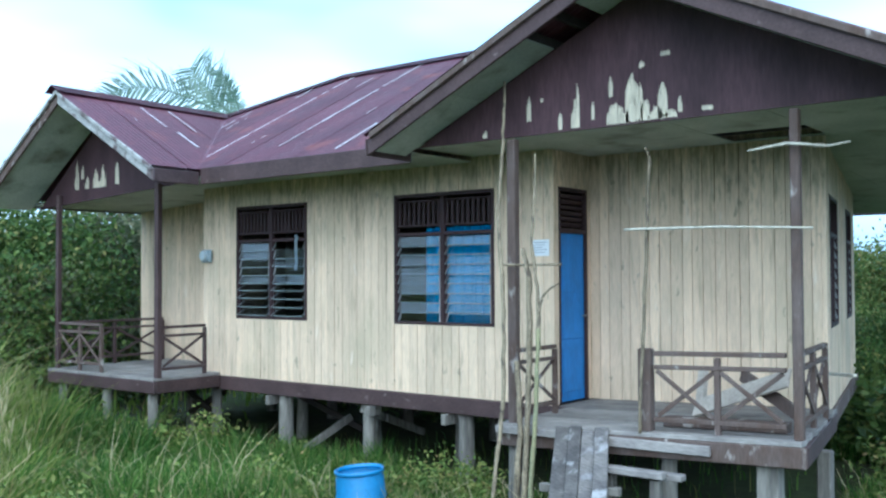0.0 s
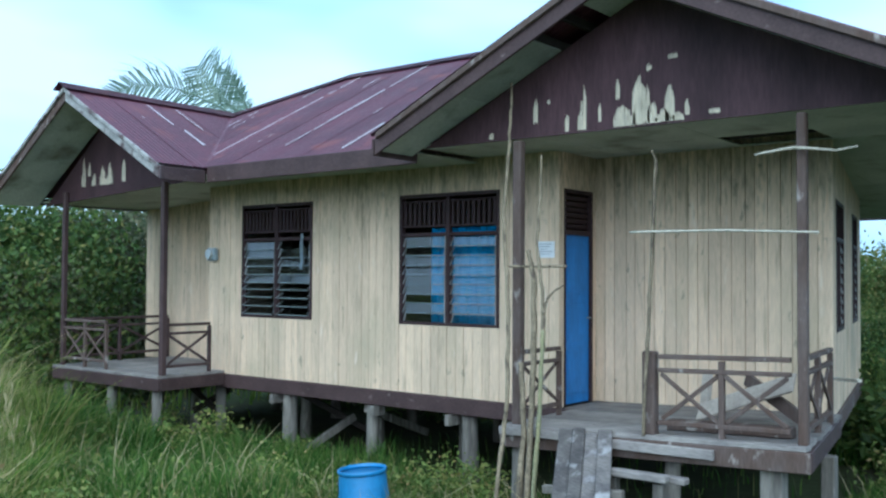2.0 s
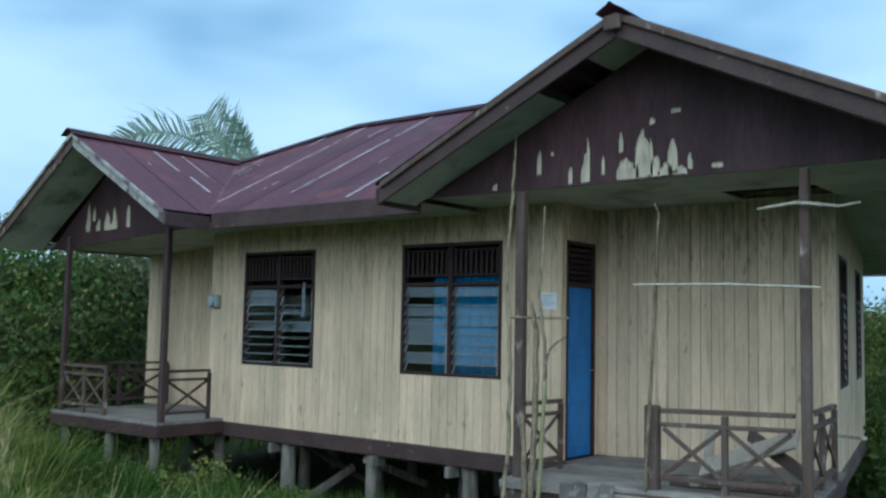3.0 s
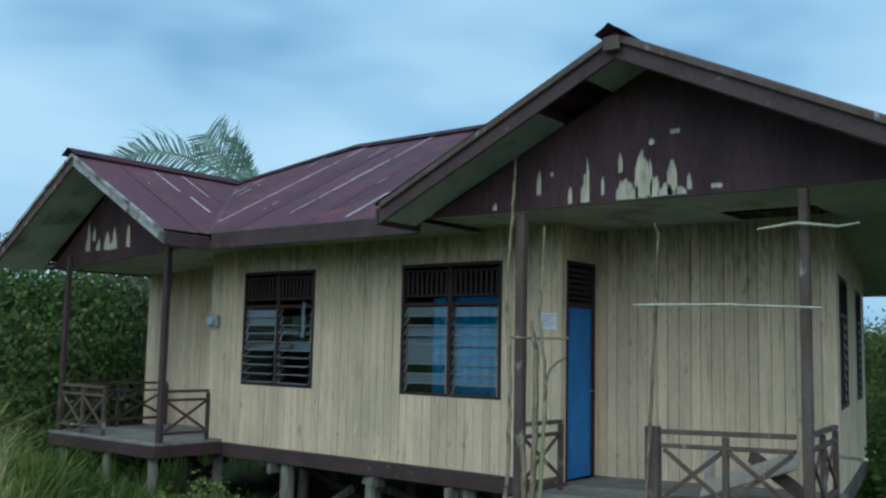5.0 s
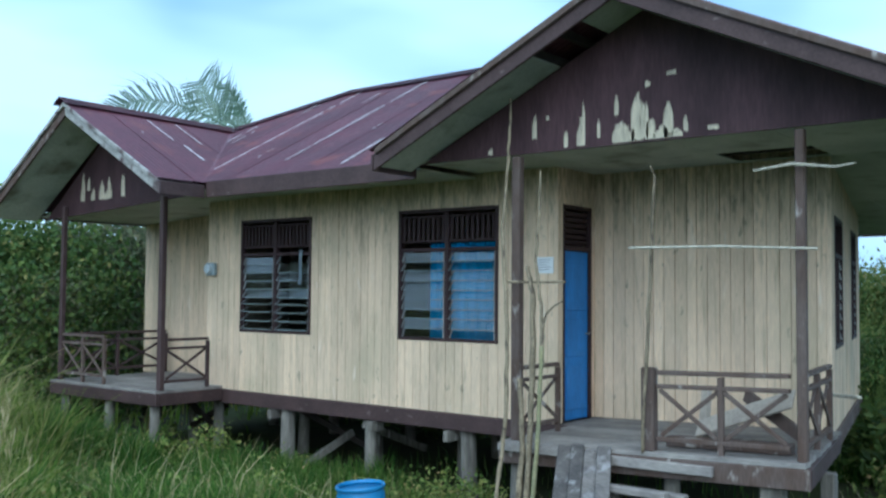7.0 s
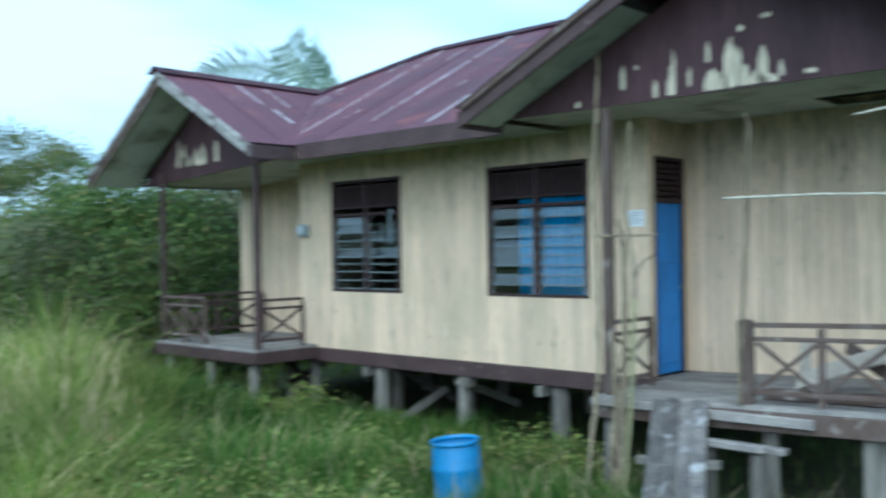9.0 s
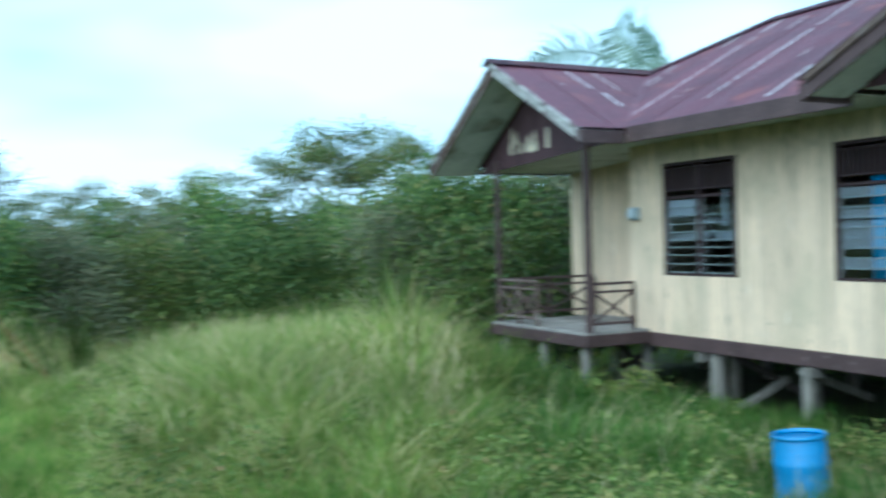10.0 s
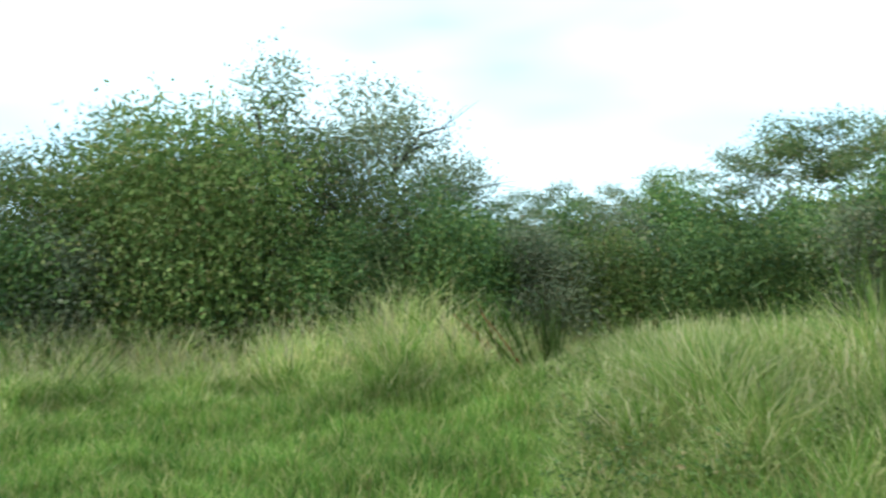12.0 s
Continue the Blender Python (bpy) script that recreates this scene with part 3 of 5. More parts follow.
def worn_lap(p, q, width, cover, along):
    """Bare streaks along a sheet's lap from p up to q, broken where paint still holds; along: the level direction across the streak."""
    p, q, along = Vector(p), Vector(q), Vector(along)
    nrm = along.cross(q - p).normalized()
    nrm = nrm if nrm.z > 0 else -nrm
    n = max(3, int((q - p).length / 0.06))
    run, wob = [], 0.0
    runs = []
    for i in range(n + 1):
        wob = 0.7 * wob + rnd.uniform(-0.004, 0.004)
        if rnd.random() < cover or len(run) == 1:
            run.append((i / n, wob, width * rnd.uniform(0.7, 1.15)))
        elif run:
            runs.append(run)
            run = []
    if len(run) > 1:
        runs.append(run)
    for run in runs:
        if len(run) < 2:
            continue
        bm = bmesh.new()
        rows = []
        for t, w, h in run:
            c = p.lerp(q, t) + nrm * 0.015 + along * w
            rows.append([bm.verts.new(c + along * h / 2), bm.verts.new(c + nrm * 0.004), bm.verts.new(c - along * h / 2)])
        for a, b in zip(rows, rows[1:]):
            bm.faces.new((a[0], a[1], b[1], b[0]))
            bm.faces.new((a[1], a[2], b[2], b[1]))
        part("worn_lap", bm, LAPWEAR, roof, "pale bare streak along a sheet lap")


for x, ya, yb, w, cover in ((-10.68, 8.40, 11.42, 0.042, 0.97), (-9.26, 8.95, 11.40, 0.045, 0.98), (-9.27, 8.45, 8.9, 0.03, 0.75), (-11.95, 9.67, 10.30, 0.035, 0.95), (-7.90, 8.10, 8.85, 0.05, 0.97),
                            (-10.0, 10.70, 11.22, 0.022, 0.8), (-11.32, 10.68, 11.08, 0.028, 0.92), (-10.12, 8.50, 9.0, 0.024, 0.75), (-11.70, 9.55, 10.0, 0.018, 0.8), (-8.5, 9.3, 9.5, 0.02, 0.8)):
    worn_lap((x, ya, EAVE_Z + PITCH * (ya - EAVE_Y)), (x, yb, EAVE_Z + PITCH * (yb - EAVE_Y)), w, cover, (1, 0, 0))
for y, xa, xb, w, cover in ((8.44, -11.67, -12.33, 0.04, 0.97), (8.95, -11.65, -12.33, 0.03, 0.9), (8.53, -11.06, -11.52, 0.045, 0.97), (8.0, -11.75, -11.95, 0.02, 0.8)):
    worn_lap((xa, y, RIDGE_L[1] - 0.56 * (xa - RIDGE_L[0])), (xb, y, RIDGE_L[1] - 0.56 * (xb - RIDGE_L[0])), w, cover, (0, 1, 0))


# ---- barge boards, fascias and gables ----
def barge(p, q, depth, mat, label, y=7.22):
    """A sloping board from the low end p to the high end q (x, z of its top edge)."""
    bm = bmesh.new()
    (xa, za), (xb, zb) = p, q
    for yy in (y, y + 0.035):
        for x, z in ((xa, za), (xb, zb), (xb, zb - depth), (xa, za - depth)):
            bm.verts.new((x, yy, z))
    bm.verts.ensure_lookup_table()
    for f in ((0, 1, 2, 3), (7, 6, 5, 4), (0, 4, 5, 1), (1, 5, 6, 2), (2, 6, 7, 3), (3, 7, 4, 0)):
        bm.faces.new([bm.verts[i] for i in f])
    soften(bm, 0.006)
    part("barge_board", bm, mat, roof, label)


barge((-6.58, 3.865), (-3.852, 5.15), 0.17, BROWN, "worn brown barge board")
barge((-6.54, 3.92), (-3.852, 5.195), 0.065, BROWN_WORN, "worn brown barge board", 7.182)
barge((-0.98, 3.79), (-3.848, 5.15), 0.17, BROWN, "worn brown barge board")
barge((-0.98, 3.84), (-3.848, 5.195), 0.065, BROWN_WORN, "worn brown barge board", 7.182)
barge((-10.27, 3.84), (-12.528, 5.08), 0.16, PALE, "barge board with pale peeled paint")
barge((-10.27, 3.87), (-12.528, 5.115), 0.06, PALE, "barge board with pale peeled paint", 7.182)
barge((-14.74, 3.66), (-12.532, 5.08), 0.16, BROWN_WORN, "worn brown barge board")
barge((-14.74, 3.69), (-12.532, 5.115), 0.06, PALE, "barge board with pale peeled paint", 7.182)
one_box("peak_block", BROWN_WORN, roof, (-3.93, -3.77, 7.14, 7.179, 5.03, 5.16), 0.01)
for dims in ((-10.30, -6.66, 7.985, 8.015, 3.69, 3.905), (-10.345, -10.315, 7.262, 7.983, 3.68, 3.855), (-6.66, -6.63, 7.262, 7.983, 3.70, 3.875),
             (-1.03, -1.0, 7.262, 16.95, 3.66, 3.82), (-5.4, -1.04, 16.95, 16.98, 3.44, 3.83), (-14.74, -14.71, 7.262, 12.4, 3.585, 3.69)):
    one_box("fascia", BROWN, roof, dims, 0.006)


def gable(name, y, x0, x1, zb, apex, xs, peels, label, tilt=0.0):
    g = tagged(group_at(name, ((x0 + x1) / 2, y, zb)), label, "gable", kind="structure")
    xa, za = apex
    def low(x):
        return zb + tilt * (x - x1)
    def top(x):
        end = low(x0) if x < xa else zb
        return za - (za - end) * ((xa - x) / (xa - x0) if x < xa else (x - xa) / (x1 - xa))
    cuts = sorted({x0, x1, xa, *xs})
    for a, b in zip(cuts, cuts[1:]):
        bm = bmesh.new()
        outline = [(a + 0.0007, low(a)), (b - 0.0007, low(b)), (b - 0.0007, max(top(b), low(b))), (a + 0.0007, max(top(a), low(a)))]
        outline = [p for i, p in enumerate(outline) if i < 2 or p[1] > low(p[0]) + 0.002]
        front = [bm.verts.new((x, y, z)) for x, z in outline]
        back = [bm.verts.new((x, y + 0.03, z)) for x, z in outline]
        bm.faces.new(front)
        bm.faces.new(back[::-1])
        for i in range(len(front)):
            k = (i + 1) % len(front)
            bm.faces.new((front[i], back[i], back[k], front[k]))
        part("gable_panel", bm, MAROON, g)
    for p in peels:
        peel(g, y - 0.005, *p)
    return g


def peel(parent, y, xa, xb, za, zb):
    """A ragged patch of narrow streaks where the paint has come off down to pale wood."""
    bm = bmesh.new()
    n = max(3, int((xb - xa) / 0.009))
    last = None
    step = 0.8
    for i in range(n):
        e = 0.50 + 0.50 * math.sin(math.pi * (0.08 + 0.84 * (i + 0.5) / n))
        if i % 3 == 0:
            step = min(1.0, max(0.35, step + rnd.uniform(-0.45, 0.45)))
        lo = za + (zb - za) * rnd.choice((0.0, 0.0, 0.0, 0.01, 0.05))
        hi = max(lo + 0.02, za + (zb - za) * e * step)
        x0, x1 = xa + (xb - xa) * i / n, xa + (xb - xa) * (i + 1) / n
        hi = max(hi, lo + 0.045)
        m = (lo + hi) / 2 + rnd.uniform(-0.012, 0.012)
        a = [bm.verts.new((x0, y, lo)), bm.verts.new((x1, y, lo + rnd.uniform(-0.008, 0.008))), bm.verts.new((x1 + rnd.uniform(-0.002, 0.004), y, m)), bm.verts.new((x1 - rnd.uniform(0, 0.004), y, hi - rnd.uniform(0, 0.02))), bm.verts.new((x0 + rnd.uniform(0, 0.003), y, hi)), bm.verts.new((x0 - rnd.uniform(-0.002, 0.004), y, m))]
        bm.faces.new(a)
    part("peeled_patch", bm, BARE, parent, "bare pale wood where paint peeled")


PEEL_R = ((-4.54, -4.45, 3.84, 4.39), (-4.68, -4.64, 3.84, 4.05), (-4.32, -4.29, 3.9, 4.08), (-5.04, -4.99, 3.95, 4.26), (-4.88, -4.85, 4.13, 4.21),
          (-5.57, -5.52, 3.84, 3.98), (-4.14, -4.1, 4.09, 4.29), (-4.16, -3.94, 3.835, 4.06), (-3.97, -3.80, 3.835, 4.30), (-3.82, -3.73, 3.84, 4.06),
          (-3.75, -3.59, 3.84, 3.97), (-3.65, -3.56, 3.84, 4.17), (-3.58, -3.47, 3.84, 3.92), (-3.46, -3.42, 3.88, 4.03), (-3.83, -3.78, 4.32, 4.42),
          (-3.62, -3.53, 4.40, 4.47), (-3.24, -3.14, 3.87, 3.91))
PEEL_L = ((-13.42, -13.31, 3.80, 4.26), (-12.92, -12.68, 3.80, 4.12), (-12.70, -12.58, 3.81, 4.22), (-13.14, -13.03, 3.80, 4.02), (-12.34, -12.25, 3.82, 4.18), (-13.24, -13.17, 3.95, 4.2))
gable("gable_right", POST_R + 0.04, -6.42, -1.30, 3.82, (-3.85, 5.03), (-5.0, -2.7), PEEL_R, "dark maroon gable board with peeled pale patches")
gable("gable_left", POST_L + 0.04, -14.42, -10.42, 3.76, (-12.53, 4.95), (-13.4, -11.6), PEEL_L, "dark maroon gable board with peeled pale patches", 0.052)


# ---- porch ceilings and sloping soffits ----
def soffit_panel(xa, xb, za, zb, y0, y1, parent):
    bm = bmesh.new()
    beam(bm, (xa, (y0 + y1) / 2, za), (xb, (y0 + y1) / 2, zb), y1 - y0, 0.012, (0, 0, 1))
    part("soffit_panel", bm, SOFFIT, parent)


def under(x, ridge, k, drop=0.16):
    return ridge[1] - drop - k * abs(x - ridge[0])


sof = tagged(group_at("soffit", (-8, 7.5, 4)), "grey-green board soffit under the gable overhangs, one board missing", "soffit", kind="structure")
for ridge, k, cuts, y1 in ((RIDGE_R, 0.468, (-6.6, -5.6, -4.72), POST_R), (RIDGE_R, 0.468, (-4.2, -3.855), POST_R), (RIDGE_R, 0.475, (-3.845, -2.9, -1.9, -1.02), POST_R),
                           (RIDGE_L, 0.648, (-14.70, -13.6, -12.535), POST_L), (RIDGE_L, 0.56, (-12.525, -11.45, -10.36), POST_L)):
    for a, b in zip(cuts, cuts[1:]):
        soffit_panel(a + 0.003, b - 0.003, under(a, ridge, k), under(b, ridge, k), 7.262, y1 + 0.03, sof)
for x in (-5.35, -4.75, -4.45, -4.17):
    one_box("rafter", DARKWOOD, sof, (x - 0.025, x + 0.025, 7.27, 9.8, under(x, RIDGE_R, 0.468, 0.13), under(x, RIDGE_R, 0.468, 0.05)), 0)

HOLE = (-3.72, -2.78, 9.18, 9.86)
bm = bmesh.new()
zc = Z_TOP
for x0, x1, y0, y1 in ((-6.62, HOLE[0], POST_R + 0.075, Y_RPORCH), (HOLE[1], -1.04, POST_R + 0.075, Y_RPORCH), (HOLE[0], HOLE[1], POST_R + 0.075, HOLE[2]), (HOLE[0], HOLE[1], HOLE[3], Y_RPORCH), (-5.35, -1.04, Y_RPORCH + 0.002, 16.9)):
    nx = max(1, round((x1 - x0) / 1.2))
    for i in range(nx):
        a, b = x0 + (x1 - x0) * i / nx, x0 + (x1 - x0) * (i + 1) / nx
        box(bm, a + 0.004, b - 0.004, y0, y1, zc, zc + 0.012)
for v in bm.verts:      # the eave sags towards the rear
    v.co.z -= 0.056 * max(0.0, v.co.y - Y_RPORCH)
tagged(part("ceiling_porch", bm, SOFFIT), "grey-green board porch ceiling with a dark hole", "ceiling", kind="structure")
bm = bmesh.new()
for x0, x1, y1 in ((-14.70, -13.6, Y_LPORCH), (-13.6, -12.4, Y_LPORCH), (-12.4, X_LCORNER, Y_LPORCH), (X_LCORNER, -10.36, Y_FRONT)):
    box(bm, x0 + 0.004, x1 - 0.004, POST_L + 0.075, y1, 3.79, 3.802)
box(bm, -14.705, X_LEFT - 0.001, Y_LPORCH + 0.004, 12.4, 3.79, 3.802)
for v in bm.verts:      # it hangs lower at the outer side
    v.co.z += 0.01 + 0.055 * min(0.0, v.co.x + 11.26)
tagged(part("ceiling_left_porch", bm, SOFFIT), "grey-green board porch ceiling", "ceiling", kind="structure")
bm = bmesh.new()
box(bm, -10.35, -6.63, 8.02, Y_FRONT - 0.002, 3.80, 3.812)
tagged(part("ceiling_eave", bm, SOFFIT), "grey-green boards under the main eave", "ceiling", kind="structure")
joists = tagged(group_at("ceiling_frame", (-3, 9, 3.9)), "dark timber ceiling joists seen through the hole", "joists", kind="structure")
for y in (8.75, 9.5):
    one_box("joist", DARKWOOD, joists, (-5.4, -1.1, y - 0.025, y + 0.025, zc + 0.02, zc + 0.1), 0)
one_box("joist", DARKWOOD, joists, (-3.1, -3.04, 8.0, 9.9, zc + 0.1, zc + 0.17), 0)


# ---- porch decks ----
def deck(name, x0, x1, y0, y1, rise, label, pale, skew=0.0, inner=None):
    def xr(y):
        return x1 - skew * (y - y0)
    d = tagged(group_at(name, ((x0 + x1) / 2, y0, 1)), label, "porch deck", kind="structure")
    n = round((y1 - y0) / 0.15)
    for i in range(n):
        a, b = y0 + (y1 - y0) * i / n, y0 + (y1 - y0) * (i + 1) / n
        bm = bmesh.new()
        xl = inner if inner and a > Y_FRONT else x0 + rnd.uniform(-0.02, 0.02)
        box(bm, xl, xr(b) + rnd.uniform(-0.02, 0.01), a + 0.004, b - 0.004, 0.965, 1.0 + rnd.uniform(-0.003, 0.004))
        for v in bm.verts:
            v.co.z += rise(v.co.x)
        part("plank", bm, GREYWOOD, d)
    for p, q in (((x0, y0 + 0.02), (x1, y0 + 0.02)), ((x0 + 0.02, y0 + 0.05), (x0 + 0.02, y1)), ((x1 - 0.02, y0 + 0.05), (xr(y1) - 0.02, y1))):
        worn = pale and q[1] < y1
        one_beam("edge_beam", BROWN_WORN if worn else BROWN, d, (*p, 0.875 + rise(p[0])), (*q, 0.875 + rise(q[0])), 0.045, 0.17, 0.008)
    for k in range(4):
        x = x0 + 0.3 + (x1 - x0 - 0.9) * k / 3
        one_box("joist", DARKWOOD, d, (x - 0.03, x + 0.03, y0 + 0.06, y1 - 0.02, 0.84 + rise(x), 0.955 + rise(x)), 0)
    return d


deck("deck_right", -5.33, -2.36, 7.70, Y_RPORCH - 0.01, lift, "weathered grey plank porch deck with a brown edge beam", True, 0.17, X_DOOR + 0.008)
deck("deck_left", -13.93, -11.19, 7.90, Y_FRONT - 0.04, lambda x: 0.05, "weathered grey plank porch deck with a brown edge beam", False)
deck("deck_left_inner", -13.93, X_LCORNER - 0.01, Y_FRONT - 0.035, Y_LPORCH - 0.035, lambda x: 0.05, "weathered grey plank porch deck beside the wall", False)


# ---- posts ----
def porch_post(x, y, z0, z1, w, label, mat=BROWN_WORN):
    bm = bmesh.new()
    box(bm, x - w / 2, x + w / 2, y - w / 2, y + w / 2, z0, z1)
    soften(bm, 0.01)
    return tagged(part("porch_post", bm, mat), label, "post", "porch posts")


porch_post(-5.185, POST_R, 1.0, 3.79, 0.095, "worn brown square timber porch post with scuffed paint")
porch_post(-2.44, POST_R, 1.0 + lift(-2.44), 3.79, 0.078, "worn brown square timber porch post with scuffed paint")
porch_post(-11.24, POST_L, 1.05, 3.76, 0.085, "plain brown square timber porch post", BROWN)
porch_post(-13.80, POST_L, 1.05, 3.74, 0.075, "plain brown square timber porch post", BROWN)


# ---- railings with crossed braces ----
def railing(p, q, panels, rise, mat, label, z=(0.12, 0.58, 0.70), ends=(True, True), wide=0.055):
    p, q = Vector((*p, 0)), Vector((*q, 0))
    r = tagged(group_at("railing", (*((p + q) / 2).xy, 1)), label, "railing")
    def at(t, h):
        v = p.lerp(q, t)
        return (v.x, v.y, 1.0 + h + rise(v.x))
    d = (q - p).normalized()
    side = Vector((-d.y, d.x, 0))
    for h, s in ((z[2], 0.04), (z[1], 0.036), (z[0], 0.04)):
        one_beam("rail", mat, r, at(0, h), at(1, h), wide, s)
    for k in range(panels + 1):
        if (k == 0 and not ends[0]) or (k == panels and not ends[1]):
            continue
        a, b = at(k / panels, 0.0), at(k / panels, z[2] - 0.028)
        one_beam("baluster", mat, r, a, b, 0.05, 0.05, 0.006)
    for k in range(panels):
        t0, t1 = (k + 0.05) / panels, (k + 0.95) / panels
        for h0, h1, off in ((z[0] + 0.03, z[1] - 0.03, 0.012), (z[1] - 0.03, z[0] + 0.03, -0.012)):
            a, b = Vector(at(t0, h0)) + side * off, Vector(at(t1, h1)) + side * off
            one_beam("brace", mat, r, a, b, 0.02, 0.038, 0.004)
    return r


railing((-3.70, POST_R), (-2.54, POST_R), 2, rail_lift, BROWN_WORN, "weathered brown timber porch railing with crossed braces", ends=(False, False))
one_box("newel_post", BROWN_WORN, None, (-3.84, -3.72, POST_R - 0.05, POST_R + 0.06, 1.0 + lift(-3.78), 1.79), 0.012)
tagged(bpy.data.objects["newel_post"], "weathered grey-brown short railing post on the deck", "post")
railing((-2.47, 7.90), (-2.66, 9.30), 2, rail_lift, BROWN_WORN, "weathered brown timber side railing of the porch", ends=(False, True))
railing((-5.20, 7.88), (-5.20, 8.60), 1, rail_lift, BROWN_WORN, "weathered brown timber railing beside the steps", ends=(False, True))
railing((-13.75, POST_L), (-12.62, POST_L), 2, lambda x: 0.05, BROWN_WORN, "faded brown timber porch railing with crossed braces", ends=(False, True))
railing((-13.84, 8.08), (-13.84, 9.95), 2, lambda x: 0.05, BROWN, "dark brown timber side railing of the porch", ends=(False, True))
railing((-11.24, 8.06), (-11.24, 8.80), 1, lambda x: 0.05, BROWN, "dark brown timber railing with crossed braces", ends=(False, True))


# ---- stilts ----
def stilt(x, y, r, top, lean=0.0, label="weathered grey round timber stilt standing in grass"):
    bm = bmesh.new()
    pts = [(x + lean * t + rnd.uniform(-0.008, 0.008), y, -0.4 + (top + 0.4) * t) for t in (0, 0.3, 0.6, 0.85, 1)]
    tube(bm, pts, [r * s for s in (1.12, 1.05, 1.0, 0.97, 0.95)], 10)
    return tagged(part("stilt", bm, STILT, smooth=True), label, "stilt", "stilts under the house")


for x, r in ((-11.46, 0.082), (-9.95, 0.105), (-8.38, 0.082), (-6.77, 0.098)):
    stilt(x, Y_FRONT + 0.12, r, 0.83, rnd.uniform(-0.06, 0.06))
for x in (-11.2, -9.6, -8.0, -6.3):
    stilt(x, 10.7, 0.09, 0.88, rnd.uniform(-0.05, 0.05))
for x in (-13.8, -12.2, -10.4, -8.6, -6.8):
    stilt(x, 12.4, 0.09, 0.88)
for x, y in ((-13.7, 8.05), (-12.55, 8.05), (-11.42, 8.05), (-13.7, 9.7), (-12.6, 9.6), (-5.2, 7.85), (-3.62, 7.95)):
    stilt(x, y, 0.075, 0.82, rnd.uniform(-0.03, 0.03))
bm = bmesh.new()
box(bm, -2.79, -2.61, 7.78, 7.95, -0.4, 0.88)
soften(bm, 0.012)
tagged(part("stilt", bm, STILT), "pale square timber stilt under the porch corner", "stilt", "stilts under the house")
bm = bmesh.new()
box(bm, -2.55, -2.43, 8.6, 8.72, -0.4, 0.9)
soften(bm, 0.012)
tagged(part("stilt", bm, STILT), "dark square timber stilt under the porch", "stilt", "stilts under the house")

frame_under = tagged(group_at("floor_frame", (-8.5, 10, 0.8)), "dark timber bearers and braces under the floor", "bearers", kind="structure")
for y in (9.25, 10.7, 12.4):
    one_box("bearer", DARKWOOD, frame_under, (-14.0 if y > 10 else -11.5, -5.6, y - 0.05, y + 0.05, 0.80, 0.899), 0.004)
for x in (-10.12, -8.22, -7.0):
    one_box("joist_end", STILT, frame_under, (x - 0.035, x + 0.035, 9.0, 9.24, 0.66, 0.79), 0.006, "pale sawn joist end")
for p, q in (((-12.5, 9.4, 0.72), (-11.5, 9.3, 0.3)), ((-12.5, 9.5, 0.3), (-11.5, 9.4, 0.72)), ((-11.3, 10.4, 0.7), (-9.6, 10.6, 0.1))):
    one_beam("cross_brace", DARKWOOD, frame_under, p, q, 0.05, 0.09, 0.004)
for p, q in (((-9.83, 8.9, -0.2), (-9.40, 9.95, 0.45)), ((-8.50, 9.2, 0.72), (-8.68, 10.7, 0.2)), ((-6.2, 10.3, -0.1), (-5.4, 9.6, 0.6))):
    one_beam("cross_brace", STILT, frame_under, p, q, 0.06, 0.10, 0.006, "grey-brown leaning timber brace")


# ---- ground ----
def ground_height(x, y):
    return -0.12 + 0.10 * noise.noise((x * 0.13, y * 0.13, 0.0))


bm = bmesh.new()
rings = [0, 3, 6, 8, 10, 12, 14, 16, 18, 20, 23, 26, 30, 36, 45, 60, 90, 150, 300, 700, 2500]
prev = None
N = 72
for r in rings:
    row = [bm.verts.new((r * math.cos(k * math.tau / N), r * math.sin(k * math.tau / N), ground_height(r * math.cos(k * math.tau / N), r * math.sin(k * math.tau / N)) if r < 200 else -0.12)) for k in range(N)] if r else [bm.verts.new((0, 0, -0.12))]
    if prev:
        for k in range(N):
            if len(prev) == 1:
                bm.faces.new((prev[0], row[k], row[(k + 1) % N]))
            else:
                bm.faces.new((prev[k], row[k], row[(k + 1) % N], prev[(k + 1) % N]))
    prev = row
tagged(part("ground", bm, SOIL, smooth=True), "damp grassy soil round the house", "ground", kind="structure")


